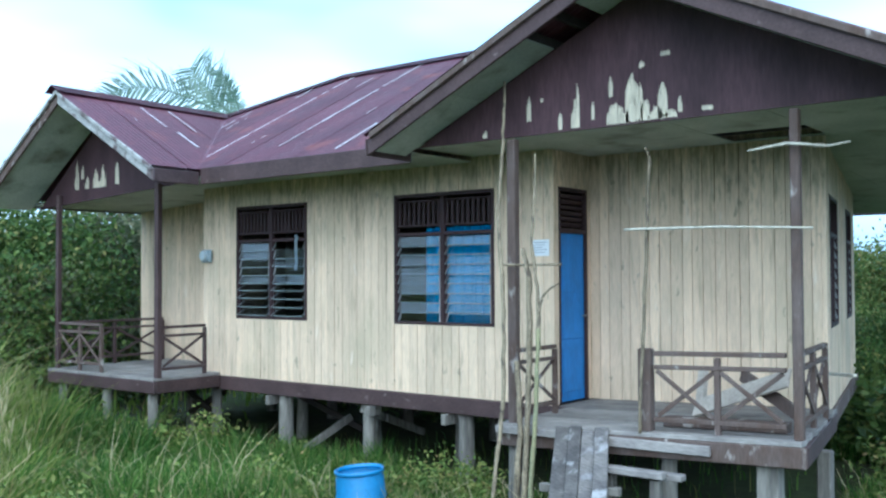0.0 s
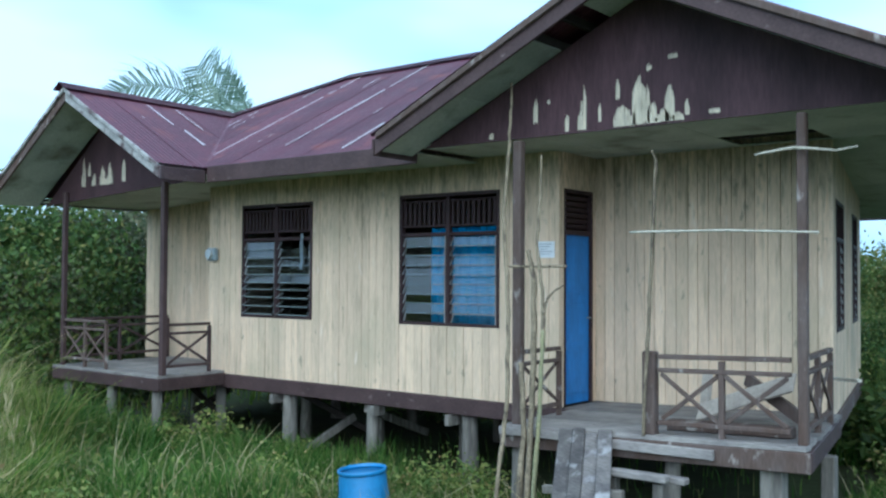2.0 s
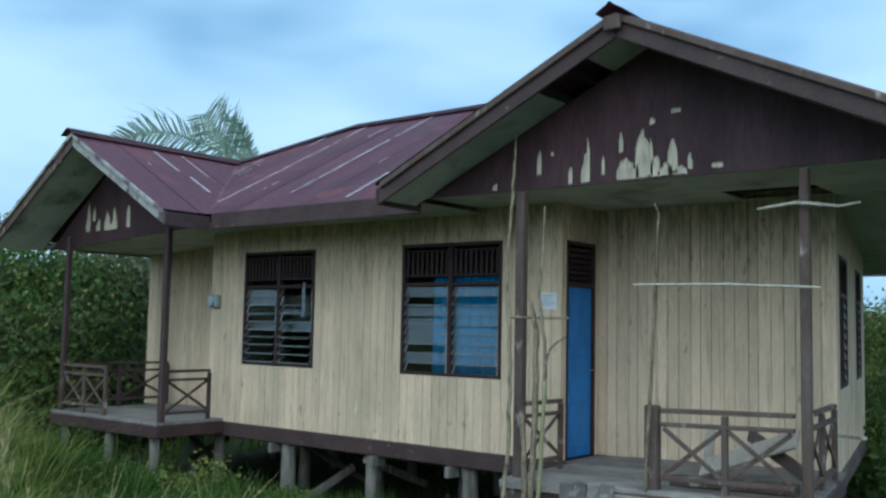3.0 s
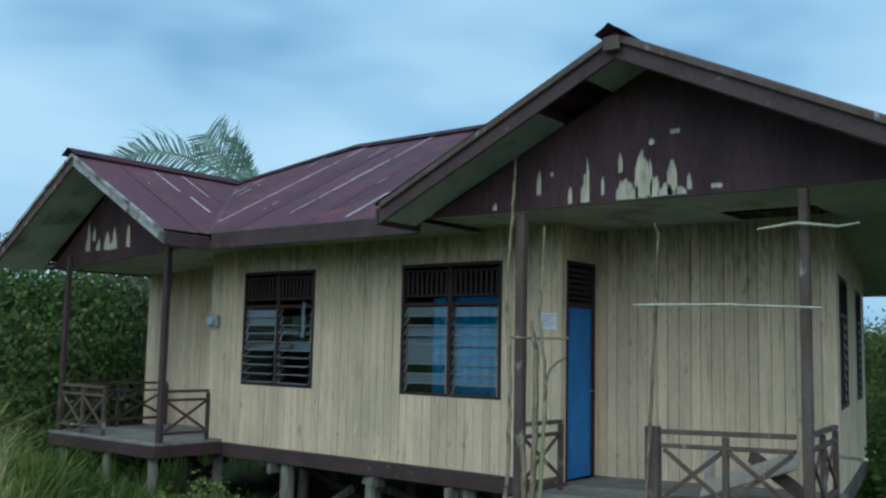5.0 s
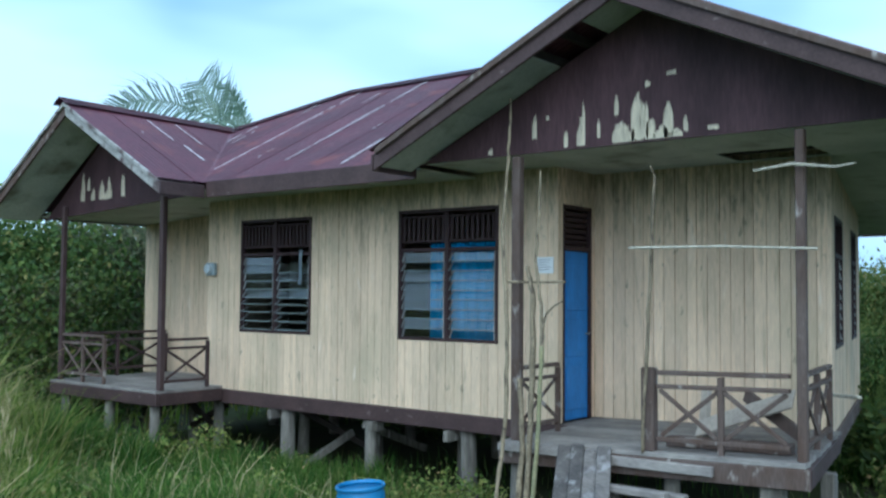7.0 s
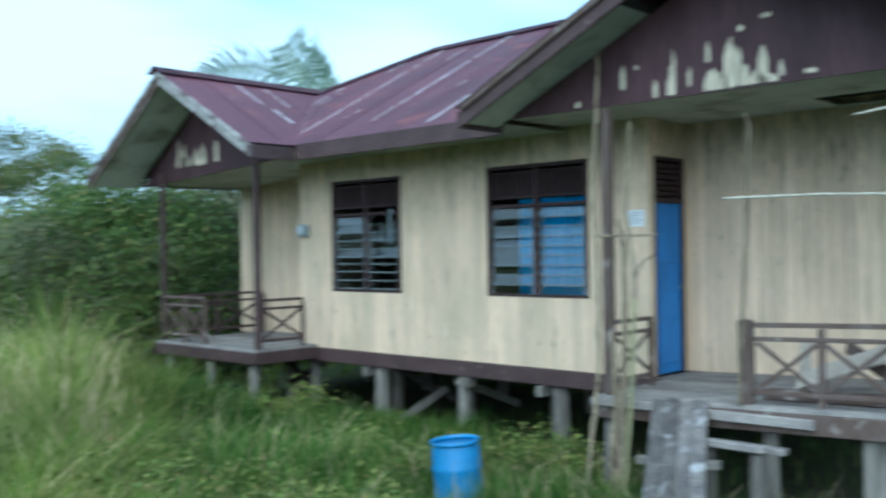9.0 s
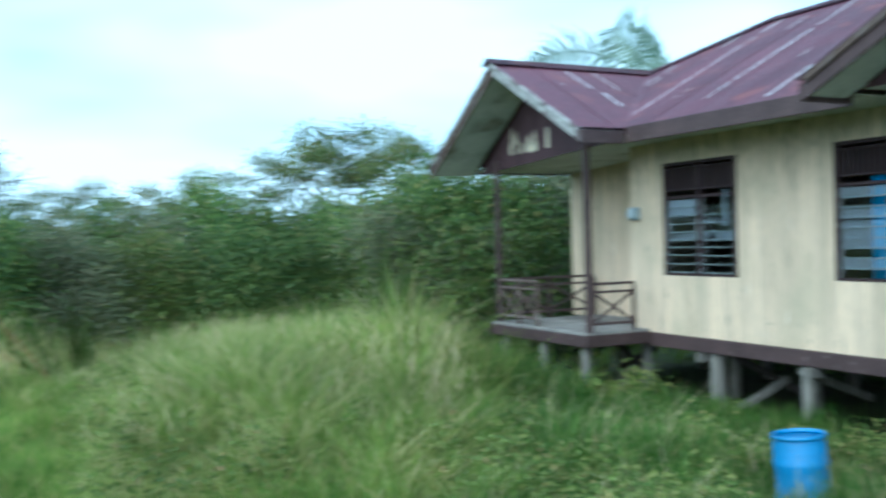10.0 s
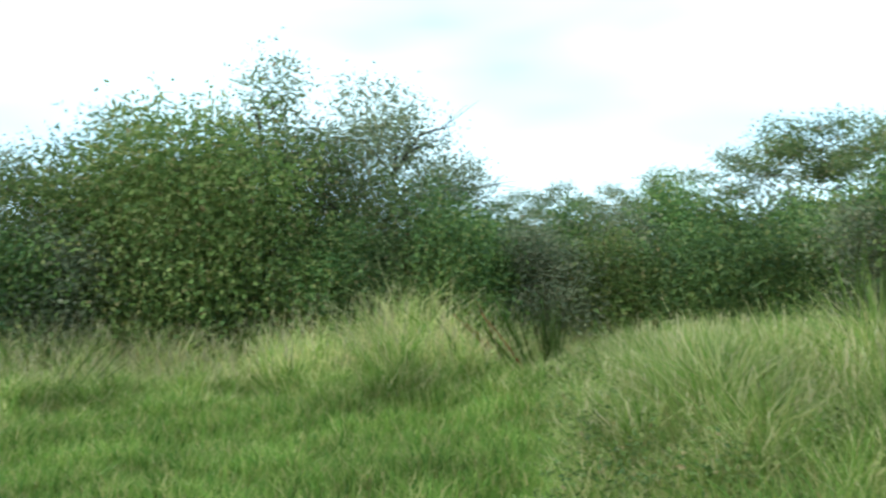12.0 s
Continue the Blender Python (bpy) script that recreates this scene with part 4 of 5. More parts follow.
# ---- plants ----
def plant_material(name, ramp, through_light=0.3, rough=0.6):
    """Leaf colours picked leaf by leaf from a ramp, with broad lighter and darker drifts."""
    m = leaf_material(name, (0.1, 0.1, 0.05), (0.1, 0.1, 0.05), 0, rough, through_light)
    nt = m.node_tree
    b = nt.nodes["Principled BSDF"]
    geo = nt.nodes.new("ShaderNodeNewGeometry")
    cr = nt.nodes.new("ShaderNodeValToRGB")
    el = cr.color_ramp.elements
    el[0].position, el[0].color = ramp[0][0], (*ramp[0][1], 1)
    el[1].position, el[1].color = ramp[-1][0], (*ramp[-1][1], 1)
    for p, c in ramp[1:-1]:
        el.new(p).color = (*c, 1)
    nt.links.new(geo.outputs["Random Per Island"], cr.inputs["Fac"])
    co = nt.nodes.new("ShaderNodeTexCoord")
    ns = nt.nodes.new("ShaderNodeTexNoise")
    ns.inputs["Scale"].default_value = 0.55
    nt.links.new(co.outputs["Object"], ns.inputs["Vector"])
    mr = nt.nodes.new("ShaderNodeMapRange")
    mr.inputs["From Min"].default_value, mr.inputs["From Max"].default_value = 0.3, 0.7
    mr.inputs["To Min"].default_value, mr.inputs["To Max"].default_value = 0.7, 1.3
    nt.links.new(ns.outputs["Fac"], mr.inputs["Value"])
    inf = nt.nodes.new("ShaderNodeObjectInfo")
    mo = nt.nodes.new("ShaderNodeMapRange")
    mo.inputs["To Min"].default_value, mo.inputs["To Max"].default_value = 0.76, 1.24
    nt.links.new(inf.outputs["Random"], mo.inputs["Value"])
    mul = nt.nodes.new("ShaderNodeMath")
    mul.operation = "MULTIPLY"
    nt.links.new(mr.outputs["Result"], mul.inputs[0])
    nt.links.new(mo.outputs["Result"], mul.inputs[1])
    sc = nt.nodes.new("ShaderNodeVectorMath")
    sc.operation = "SCALE"
    nt.links.new(cr.outputs["Color"], sc.inputs[0])
    nt.links.new(mul.outputs["Value"], sc.inputs["Scale"])
    for n in nt.nodes:
        if n.type in ("BSDF_PRINCIPLED", "BSDF_TRANSLUCENT"):
            nt.links.new(sc.outputs["Vector"], n.inputs["Base Color" if n.type == "BSDF_PRINCIPLED" else "Color"])
    return m


GRASS = plant_material("lush_grass", [(0.0, (0.082, 0.148, 0.024)), (0.4, (0.172, 0.275, 0.044)), (0.75, (0.290, 0.358, 0.074)), (1.0, (0.49, 0.385, 0.175))], 0.5)
GRASS_DEEP = plant_material("deep_green_grass", [(0.0, (0.022, 0.062, 0.010)), (0.45, (0.066, 0.145, 0.022)), (0.88, (0.140, 0.225, 0.042)), (1.0, (0.30, 0.25, 0.11))], 0.45)
TALLGRASS = plant_material("tall_yellowing_grass", [(0.0, (0.13, 0.205, 0.045)), (0.3, (0.275, 0.350, 0.085)), (0.58, (0.46, 0.450, 0.175)), (1.0, (0.62, 0.49, 0.285))], 0.5)
SEED = plant_material("straw_seed_heads", [(0.0, (0.341, 0.307, 0.138)), (1.0, (0.500, 0.420, 0.250))], 0.3)
LEAF_A = plant_material("broad_green_leaves", [(0.0, (0.048, 0.092, 0.026)), (0.5, (0.112, 0.182, 0.046)), (0.9, (0.205, 0.265, 0.070)), (1.0, (0.34, 0.30, 0.10))], 0.35, 0.5)
LEAF_B = plant_material("olive_leaves", [(0.0, (0.067, 0.105, 0.036)), (0.5, (0.142, 0.184, 0.061)), (0.9, (0.230, 0.250, 0.088)), (1.0, (0.325, 0.198, 0.109))], 0.35)
LEAF_C = plant_material("yellow_green_leaves", [(0.0, (0.075, 0.120, 0.028)), (0.6, (0.165, 0.220, 0.052)), (0.9, (0.270, 0.280, 0.085)), (1.0, (0.31, 0.22, 0.10))], 0.35)
LEAF_GREY = plant_material("grey_green_leaves", [(0.0, (0.095, 0.118, 0.060)), (0.6, (0.170, 0.190, 0.100)), (1.0, (0.27, 0.24, 0.14))], 0.3)
PALMLEAF = plant_material("palm_leaflets", [(0.0, (0.09, 0.15, 0.10)), (1.0, (0.22, 0.29, 0.22))], 0.3, 0.35)
REDLEAF = plant_material("reddish_leaves", [(0.0, (0.26, 0.07, 0.04)), (1.0, (0.34, 0.16, 0.06))], 0.25)
BARK = material("dark_bark", (0.10, 0.085, 0.065), rough=0.95, spread=0.4, grain=(6, 6, 2), fine=(30, 30, 12), bump=0.8)
rng = np.random.default_rng(11)


def mesh_from(name, verts, faces, mat):
    me = bpy.data.meshes.new(name)
    me.from_pydata(verts.tolist() if hasattr(verts, "tolist") else verts, [], faces.tolist() if hasattr(faces, "tolist") else faces)
    me.materials.append(mat)
    return me


def blades(xy, height, width, lean, z0):
    """Bent grass blades: five points and two faces each."""
    n = len(xy)
    a = rng.uniform(0, math.tau, n)
    side = np.stack([np.cos(a), np.sin(a)], 1) * (width / 2)[:, None]
    b = rng.uniform(0, math.tau, n)
    bend = np.stack([np.cos(b), np.sin(b)], 1) * (lean * height)[:, None]
    v = np.zeros((n, 5, 3))
    v[:, 0, :2], v[:, 1, :2] = xy - side, xy + side
    v[:, 2, :2], v[:, 3, :2] = xy + bend * 0.3 + side * 0.8, xy + bend * 0.3 - side * 0.8
    v[:, 4, :2] = xy + bend
    v[:, 0, 2] = v[:, 1, 2] = z0 - 0.02
    v[:, 2, 2] = v[:, 3, 2] = z0 + height * 0.6
    v[:, 4, 2] = z0 + height * np.sqrt(np.clip(1 - (lean * 0.8) ** 2, 0.3, 1))
    base = np.arange(n)[:, None] * 5
    quads = (base + np.array([0, 1, 2, 3])).tolist()
    tris = (base + np.array([3, 2, 4])).tolist()
    return v.reshape(-1, 3), quads + tris


def polar(n, az0, az1, d0, d1):
    az = np.radians(rng.uniform(az0, az1, n))
    d = np.sqrt(rng.uniform(d0 * d0, d1 * d1, n))
    return np.stack([-d * np.sin(az), d * np.cos(az)], 1), np.degrees(az), d


def bump_of(v, lo, hi, soft):
    return 1 / (1 + np.exp(-(v - lo) / soft)) / (1 + np.exp((v - hi) / soft))


def drift(xy, s, seed):
    return np.array([noise.noise((x * s, y * s, seed)) for x, y in xy])


def sward(az, d):
    """How tall the grass grows at a bearing and distance."""
    h = 0.34 + 0.17 * bump_of(az, 5, 62, 2.0) * bump_of(d, 4, 9.6, 0.5)
    h = h + 0.85 * bump_of(az, 63, 81.5, 1.6) * bump_of(d, 8.6, 18, 1.4)
    h = h + 0.90 * bump_of(az, 86.5, 101.5, 1.2) * bump_of(d, 15.2, 21, 0.7)
    h = h + 0.55 * bump_of(az, 104, 118, 1.4) * bump_of(d, 15.4, 21, 0.7)
    h = h + 0.50 * bump_of(az, 56.5, 66, 1.6) * bump_of(d, 10.0, 15.5, 0.8)
    h = h + 0.22 * bump_of(az, 44, 62, 2.5) * bump_of(d, 8.6, 13.5, 0.8)
    h = h + 0.5 * bump_of(d, 18.5, 40, 1.0) * bump_of(az, 60, 130, 1.0)
    return h


def grass(name, n, area, mat, label, scale=1.0, wide=(0.010, 0.022), lean=(0.15, 0.8), keep=None):
    xy, az, d = polar(n, *area)
    h = sward(az, d) * scale * rng.uniform(0.4, 1.2, n) * (1 + 0.55 * drift(xy, 0.55, 3.0) + 0.62 * drift(xy, 1.6, 7.0))
    under = (xy[:, 0] > -14.3) & (xy[:, 0] < -2.7) & (xy[:, 1] > 9.0) & (xy[:, 1] < 13.6)
    porch = ((xy[:, 0] > -5.4) & (xy[:, 0] < -2.3) & (xy[:, 1] > 7.6) & (xy[:, 1] < 10)) | ((xy[:, 0] > -14.2) & (xy[:, 0] < -11.2) & (xy[:, 1] > 7.9) & (xy[:, 1] < 10))
    drum = np.hypot(xy[:, 0] + 5.92, xy[:, 1] - 6.36) < 0.30
    h = np.where(under | porch, np.minimum(h, 0.30), h)
    ok = ~drum & ~((under | porch) & (rng.uniform(0, 1, n) < 0.985))
    if keep is not None:
        ok &= keep(az, d, h)
    xy, h, d = xy[ok], h[ok], d[ok]
    m = len(xy)
    z0 = np.array([ground_height(x, y) for x, y in xy])
    w = rng.uniform(*wide, m) * (0.8 + d / 22)
    v, f = blades(xy, h, w, rng.uniform(*lean, m), z0)
    return tagged(new(name, mesh_from(name, v, f, mat)), label, "grass", kind="stuff")


grass("grass", 110000, (8, 63, 5.6, 15), GRASS_DEEP, "lush green grass in front of the stilts", 0.92, (0.006, 0.016), (0.15, 0.65))
grass("grass", 105000, (60, 122, 7.5, 16), GRASS, "lush green grass of the open ground", 1.0, (0.008, 0.020))
grass("straw_grass", 2200, (8, 63, 6.2, 10.5), SEED, "dry straw stalks among the green grass", 1.35, (0.006, 0.012), (0.2, 0.9))
grass("tall_grass", 62000, (62.5, 84, 8.0, 21), TALLGRASS, "tall yellowing grass in a dense stand", 1.0, (0.009, 0.020), (0.2, 1.0), lambda az, d, h: h > 0.36)
grass("tall_grass", 46000, (82, 122, 14.4, 24), TALLGRASS, "tall yellowing grass before the thicket", 1.0, (0.010, 0.022), (0.2, 1.0), lambda az, d, h: h > 0.36)
grass("grass", 14000, (4, 124, 2.5, 7.8), GRASS, "short green grass by the walkway", 0.8)
grass("grass", 12000, (5, 122, 15, 34), GRASS, "rank green grass below the thicket", 1.0, (0.02, 0.04))


# feathery seed heads above the tall grass
def seed_heads(n, area, label):
    xy, az, d = polar(n, *area)
    h = sward(az, d) * rng.uniform(0.9, 1.3, n)
    ok = h > 0.6
    xy, h = xy[ok], h[ok]
    vs, fs = [], []
    for (x, y), hh in zip(xy, h):
        z = ground_height(x, y)
        a = rng.uniform(0, math.tau)
        lx, ly = math.cos(a) * 0.22 * hh, math.sin(a) * 0.22 * hh
        k = len(vs)
        vs += [(x - 0.004, y, z), (x + 0.004, y, z), (x + lx + 0.004, y + ly, z + hh), (x + lx - 0.004, y + ly, z + hh)]
        fs.append((k, k + 1, k + 2, k + 3))
        for j in range(4):
            b = rng.uniform(0, math.tau)
            dx, dy = math.cos(b) * 0.018, math.sin(b) * 0.018
            t = 0.82 + 0.05 * j
            p = (x + lx * t, y + ly * t, z + hh * t)
            k = len(vs)
            vs += [p, (p[0] + dx, p[1] + dy, p[2] + 0.05), (p[0] + dx * 1.6, p[1] + dy * 1.6, p[2] + 0.13), (p[0] + dx * 0.4, p[1] + dy * 0.4, p[2] + 0.08)]
            fs.append((k, k + 1, k + 2, k + 3))
    return tagged(new("seed_heads", mesh_from("seed_heads", vs, fs, SEED)), label, "grass heads", kind="stuff")


seed_heads(650, (62, 84, 9.5, 17.5), "pale straw-coloured grass heads above the tall stand")
seed_heads(900, (86, 118, 15.3, 20.5), "pale straw-coloured grass heads before the thicket")


def leaves_in(blobs, n, size, clump=0.28, flat=0.0, per=14):
    """Folded leaves in clumps through ellipsoids (x, y, z, rx, ry, rz, share)."""
    share = np.array([b[6] for b in blobs], float)
    pick = rng.choice(len(blobs), n // per + 1, p=share / share.sum())
    c = []
    for i in pick:
        x, y, z, rx, ry, rz, _ = blobs[i]
        u = rng.normal(size=3)
        u /= np.linalg.norm(u)
        r = rng.uniform(0.35, 1.0) ** 0.45 * (1 + 0.22 * rng.normal())
        c.append((x + u[0] * rx * r, y + u[1] * ry * r, z + u[2] * rz * r))
    c = np.repeat(np.array(c), per, 0)[:n]
    p = c + rng.normal(size=(n, 3)) * np.array([clump, clump, clump * 0.6])
    d = rng.normal(size=(n, 3))
    d[:, 2] = d[:, 2] * (1 - flat) - 0.25
    d /= np.linalg.norm(d, axis=1)[:, None]
    e = np.cross(d, rng.normal(size=(n, 3)))
    e /= np.linalg.norm(e, axis=1)[:, None]
    nn = np.cross(d, e)
    s = (size * rng.uniform(0.6, 1.35, n))[:, None]
    v = np.stack([p - d * s * 0.5, p + e * s * 0.26 + nn * s * 0.07, p + d * s * 0.5, p - e * s * 0.26 + nn * s * 0.07], 1).reshape(-1, 3)
    k = np.arange(n)[:, None] * 4
    f = np.concatenate([k + np.array([0, 1, 2]), k + np.array([0, 2, 3])])
    return v, f


def limbs(bm, top, r, count, spread, forks=True):
    """A tapered trunk with crooked limbs and forks."""
    pts = [(0, 0, -0.3)]
    for t in (0.2, 0.4, 0.6, 0.8, 1.0):
        pts.append((rng.normal() * 0.06 * top, rng.normal() * 0.06 * top, top * 0.62 * t))
    tube(bm, pts, [r * (1.15 - 0.75 * i / 5) for i in range(6)], 7)
    for k in range(count):
        i = rng.integers(1, 6)
        p = Vector(pts[i])
        a = rng.uniform(0, math.tau)
        q = p + Vector((math.cos(a) * spread * rng.uniform(0.4, 1), math.sin(a) * spread * rng.uniform(0.4, 1), top * rng.uniform(0.03, 0.18)))
        m = p.lerp(q, 0.5) + Vector((rng.normal() * 0.1, rng.normal() * 0.1, 0.08 * top * rng.uniform(-0.3, 1)))
        tube(bm, [p, m, q], [r * 0.42, r * 0.28, r * 0.1], 5)
        if forks:
            for _ in range(3):
                w = q + Vector((np.clip(rng.normal(), -1, 1) * 0.3 * spread, np.clip(rng.normal(), -1, 1) * 0.3 * spread, rng.uniform(-0.04, 0.07) * top))
                tube(bm, [m.lerp(q, 0.6), w], [r * 0.14, r * 0.04], 4)


def bush(blobs, n, size, mat, top, label, name="shrub", r=0.05, count=5, spread=0.8, clump=0.28, flat=0.0, category="shrub", group="thicket shrubs"):
    t = tagged(group_at(name), label, category, group)
    bm = bmesh.new()
    limbs(bm, top, r, count, spread)
    part("trunk", bm, BARK, t, smooth=True)
    v, f = leaves_in(blobs, n, size, clump, flat)
    v[:, 2] = np.maximum(v[:, 2], 0.0)
    ob = new("crown", mesh_from("crown", v, f, mat))
    ob.parent = t
    return t


kinds = [
    bush([(0, 0, 1.3, 1.5, 1.5, 1.2, 4), (0.7, 0.3, 2.4, 0.9, 0.9, 0.8, 2), (-0.8, -0.2, 2.1, 0.9, 0.9, 0.9, 2), (0.1, 0, 3.0, 0.6, 0.6, 0.6, 1)], 11500, 0.112, LEAF_A, 3.2, "dense broad-leaved green shrub in the thicket"),
    bush([(0, 0, 1.1, 1.6, 1.4, 1.1, 4), (0.5, -0.3, 2.2, 1.1, 1.0, 0.8, 2), (-0.9, 0.3, 2.6, 0.7, 0.7, 0.6, 1)], 11500, 0.10, LEAF_B, 3.0, "dense olive green shrub in the thicket"),
    bush([(0, 0, 1.2, 1.3, 1.3, 1.2, 4), (0.2, 0.1, 2.5, 0.9, 0.9, 0.9, 3)], 11000, 0.112, LEAF_C, 3.1, "yellow-green leafy shrub in the thicket"),
    bush([(0, 0, 1.0, 1.2, 1.2, 1.0, 3), (0.3, 0.2, 2.1, 0.8, 0.7, 0.9, 2), (-0.4, -0.2, 2.9, 0.5, 0.5, 0.6, 1)], 10500, 0.092, LEAF_GREY, 3.2, "grey-green twiggy shrub in the thicket"),
    bush([(0, 0, 0.9, 1.4, 1.3, 0.9, 3), (-0.6, 0.4, 1.9, 0.8, 0.8, 0.9, 2), (0.7, -0.2, 2.3, 0.7, 0.7, 0.8, 2), (0.0, 0.2, 2.9, 0.5, 0.5, 0.7, 1)], 11300, 0.104, LEAF_A, 3.3, "tangled green shrub with drooping twigs"),
]
trees = [
    bush([(0, 0, 2.3, 2.0, 2.0, 1.6, 5), (0.9, 0.2, 4.3, 1.2, 1.2, 0.9, 1.6), (-0.9, -0.3, 4.7, 1.1, 1.1, 0.9, 1.5), (0.2, 0.3, 6.0, 0.7, 0.7, 0.7, 0.7), (-0.3, 0, 3.4, 1.8, 1.6, 1.0, 2)], 19000, 0.10, LEAF_B, 6.6, "ragged tree with an open olive crown", "tree", 0.11, 14, 1.7, 0.24, 0, "tree", "trees of the thicket"),
    bush([(0, 0, 2.0, 1.9, 1.9, 1.5, 4), (0.3, 0.2, 4.2, 1.3, 1.3, 1.0, 1.4), (-1.0, 0.1, 4.9, 0.8, 0.8, 0.7, 0.8), (1.1, -0.1, 5.2, 0.9, 0.9, 0.7, 0.8)], 16000, 0.09, LEAF_GREY, 6.3, "thin grey-green tree with bare twigs showing", "tree", 0.10, 18, 1.8, 0.22, 0, "tree", "trees of the thicket"),
    bush([(0, 0, 2.0, 2.1, 2.0, 1.8, 5), (0.3, 0, 3.8, 1.4, 1.4, 1.0, 2.5), (-0.9, 0.2, 3.3, 1.2, 1.2, 0.9, 2)], 19000, 0.105, LEAF_C, 5.0, "bushy yellow-green tree, leafy to the ground", "tree", 0.10, 9, 1.6, 0.27, 0, "tree", "trees of the thicket"),
    bush([(0.1, 0, 5.5, 0.8, 0.8, 0.30, 1.1), (1.1, 0.3, 4.9, 0.75, 0.7, 0.26, 0.9), (-1.1, -0.2, 5.0, 0.7, 0.7, 0.26, 0.9), (0.2, -0.9, 4.6, 0.7, 0.7, 0.2, 0.8), (-0.4, 0.8, 4.3, 0.8, 0.7, 0.2, 0.8), (0, 0, 2.0, 1.5, 1.5, 1.4, 2.2)], 6200, 0.10, LEAF_B, 6.0, "slender tree with a thin flat-topped crown", "tree", 0.07, 10, 1.6, 0.2, 0.6, "tree", "trees of the thicket"),
]


def at_bearing(az, d):
    return -d * math.sin(radians(az)), d * math.cos(radians(az))


used = set()


def plant(proto, az, d, scale, squash=1.0):
    x, y = at_bearing(az, d)
    m = pose(x, y, ground_height(x, y) - 0.05, 0, 0, rnd.uniform(0, 360)) @ Matrix.Diagonal((scale, scale, scale * squash, 1))
    if proto.name not in used:
        used.add(proto.name)
        proto.matrix_basis = m
        return
    c = copy_thing(proto, Matrix())
    c.matrix_basis = m


for az, d, h, k in ((101.5, 22.5, 7.2, 0), (94.0, 23.0, 6.7, 1), (98.0, 24.0, 6.0, 1), (106.5, 21.0, 5.9, 2), (112.0, 22.0, 5.2, 2), (116.5, 23.0, 5.4, 1), (103.5, 20.5, 5.0, 2),
                    (89.8, 24.5, 5.2, 1), (96.5, 21.5, 5.4, 0), (91.5, 22.0, 4.6, 0), (108.5, 24.0, 6.2, 0), (119.0, 21.0, 4.8, 0)):
    plant(trees[k], az, d, h / (6.7, 6.0, 4.9, 5.7)[k])
for az, d, h in ((70.8, 30, 6.0), (68.3, 31, 6.2), (66.3, 30, 5.9), (73.5, 32, 5.4), (77.5, 33, 5.0), (64.8, 28, 5.4), (80.5, 38, 4.8), (83.5, 42, 5.2), (86.0, 40, 4.8)):
    plant(trees[3], az, d, h / 5.6)
for az in np.arange(62.5, 88, 1.9):
    plant(kinds[rnd.choice((0, 0, 1, 1, 2, 3, 4, 4))], az + rnd.uniform(-0.6, 0.6), rnd.uniform(23, 26), rnd.uniform(0.95, 1.2))
for az in np.arange(64, 88, 2.6):
    plant(kinds[rnd.choice((0, 0, 1, 1, 2, 3, 4, 4))], az + rnd.uniform(-0.8, 0.8), rnd.uniform(19.5, 21.5), rnd.uniform(0.75, 1.0))
for az in np.arange(87, 121, 2.5):
    plant(kinds[rnd.choice((0, 0, 1, 1, 2, 3, 4, 4))], az + rnd.uniform(-0.8, 0.8), rnd.uniform(19.8, 21), rnd.uniform(0.8, 1.1))
for az, d, s in ((62.2, 19.5, 1.2), (60.6, 20.5, 1.25), (58.8, 20.5, 1.22), (57.2, 21.5, 1.25), (55.6, 22.5, 1.28), (54.0, 23, 1.3), (63.8, 18.8, 1.1), (65.6, 18.2, 0.95), (61.5, 18.6, 0.8), (52.0, 24, 1.2)):
    plant(kinds[rnd.choice((1, 3, 4))], az, d, s)
for az, d, s in ((14.0, 24, 0.95), (11.5, 25, 1.0), (9.0, 24, 1.05), (16.0, 23, 0.9), (14.8, 21.5, 0.6), (10.2, 20, 0.75)):
    plant(kinds[rnd.choice((0, 2, 4))], az, d, s)
# low shrubs added behind the house to keep the underfloor gap dark
for x in np.arange(-16.0, -3.0, 1.25):
    plant(kinds[rnd.choice((0, 1, 3))], math.degrees(math.atan2(-x, 15.6)), math.hypot(x, rnd.uniform(15.4, 16.4)), rnd.uniform(0.45, 0.6))
for az in np.arange(18, 52, 3.0):
    plant(kinds[rnd.choice((0, 0, 1, 1, 2, 3, 4, 4))], az, 18.5 / math.cos(radians(az)) * 0.97, rnd.uniform(0.6, 0.8))

# far woods beyond the thicket, closing the horizon
vs, fs, off = [], [], 0
blob = []
for az in np.arange(0, 360, 1.6):
    d = rnd.uniform(48, 60)
    x, y = at_bearing(az, d)
    hh = rnd.uniform(3.2, 4.6)
    blob.append((x, y, hh * 0.5, 1.6, 1.6, hh * 0.5, 1))
v, f = leaves_in(blob, 60000, 0.42, 0.4)
v[:, 2] = np.maximum(v[:, 2], -0.2)
tagged(new("far_woods", mesh_from("far_woods", v, f, LEAF_A)), "dark green scrub woods along the horizon", "woods", kind="stuff")


# broad-leaved weeds at the foot of the house
def weeds(n, spots, size, label):
    bl = [(x, y, ground_height(x, y) + h * 0.5, r, r, h * 0.55, 1) for x, y, r, h in spots]
    v, f = leaves_in(bl, n, size, 0.12, 0.3, 6)
    v[:, 2] = np.maximum(v[:, 2], -0.15)
    return tagged(new("weeds", mesh_from("weeds", v, f, LEAF_A if "dark" in label else LEAF_C)), label, "weeds", kind="stuff")


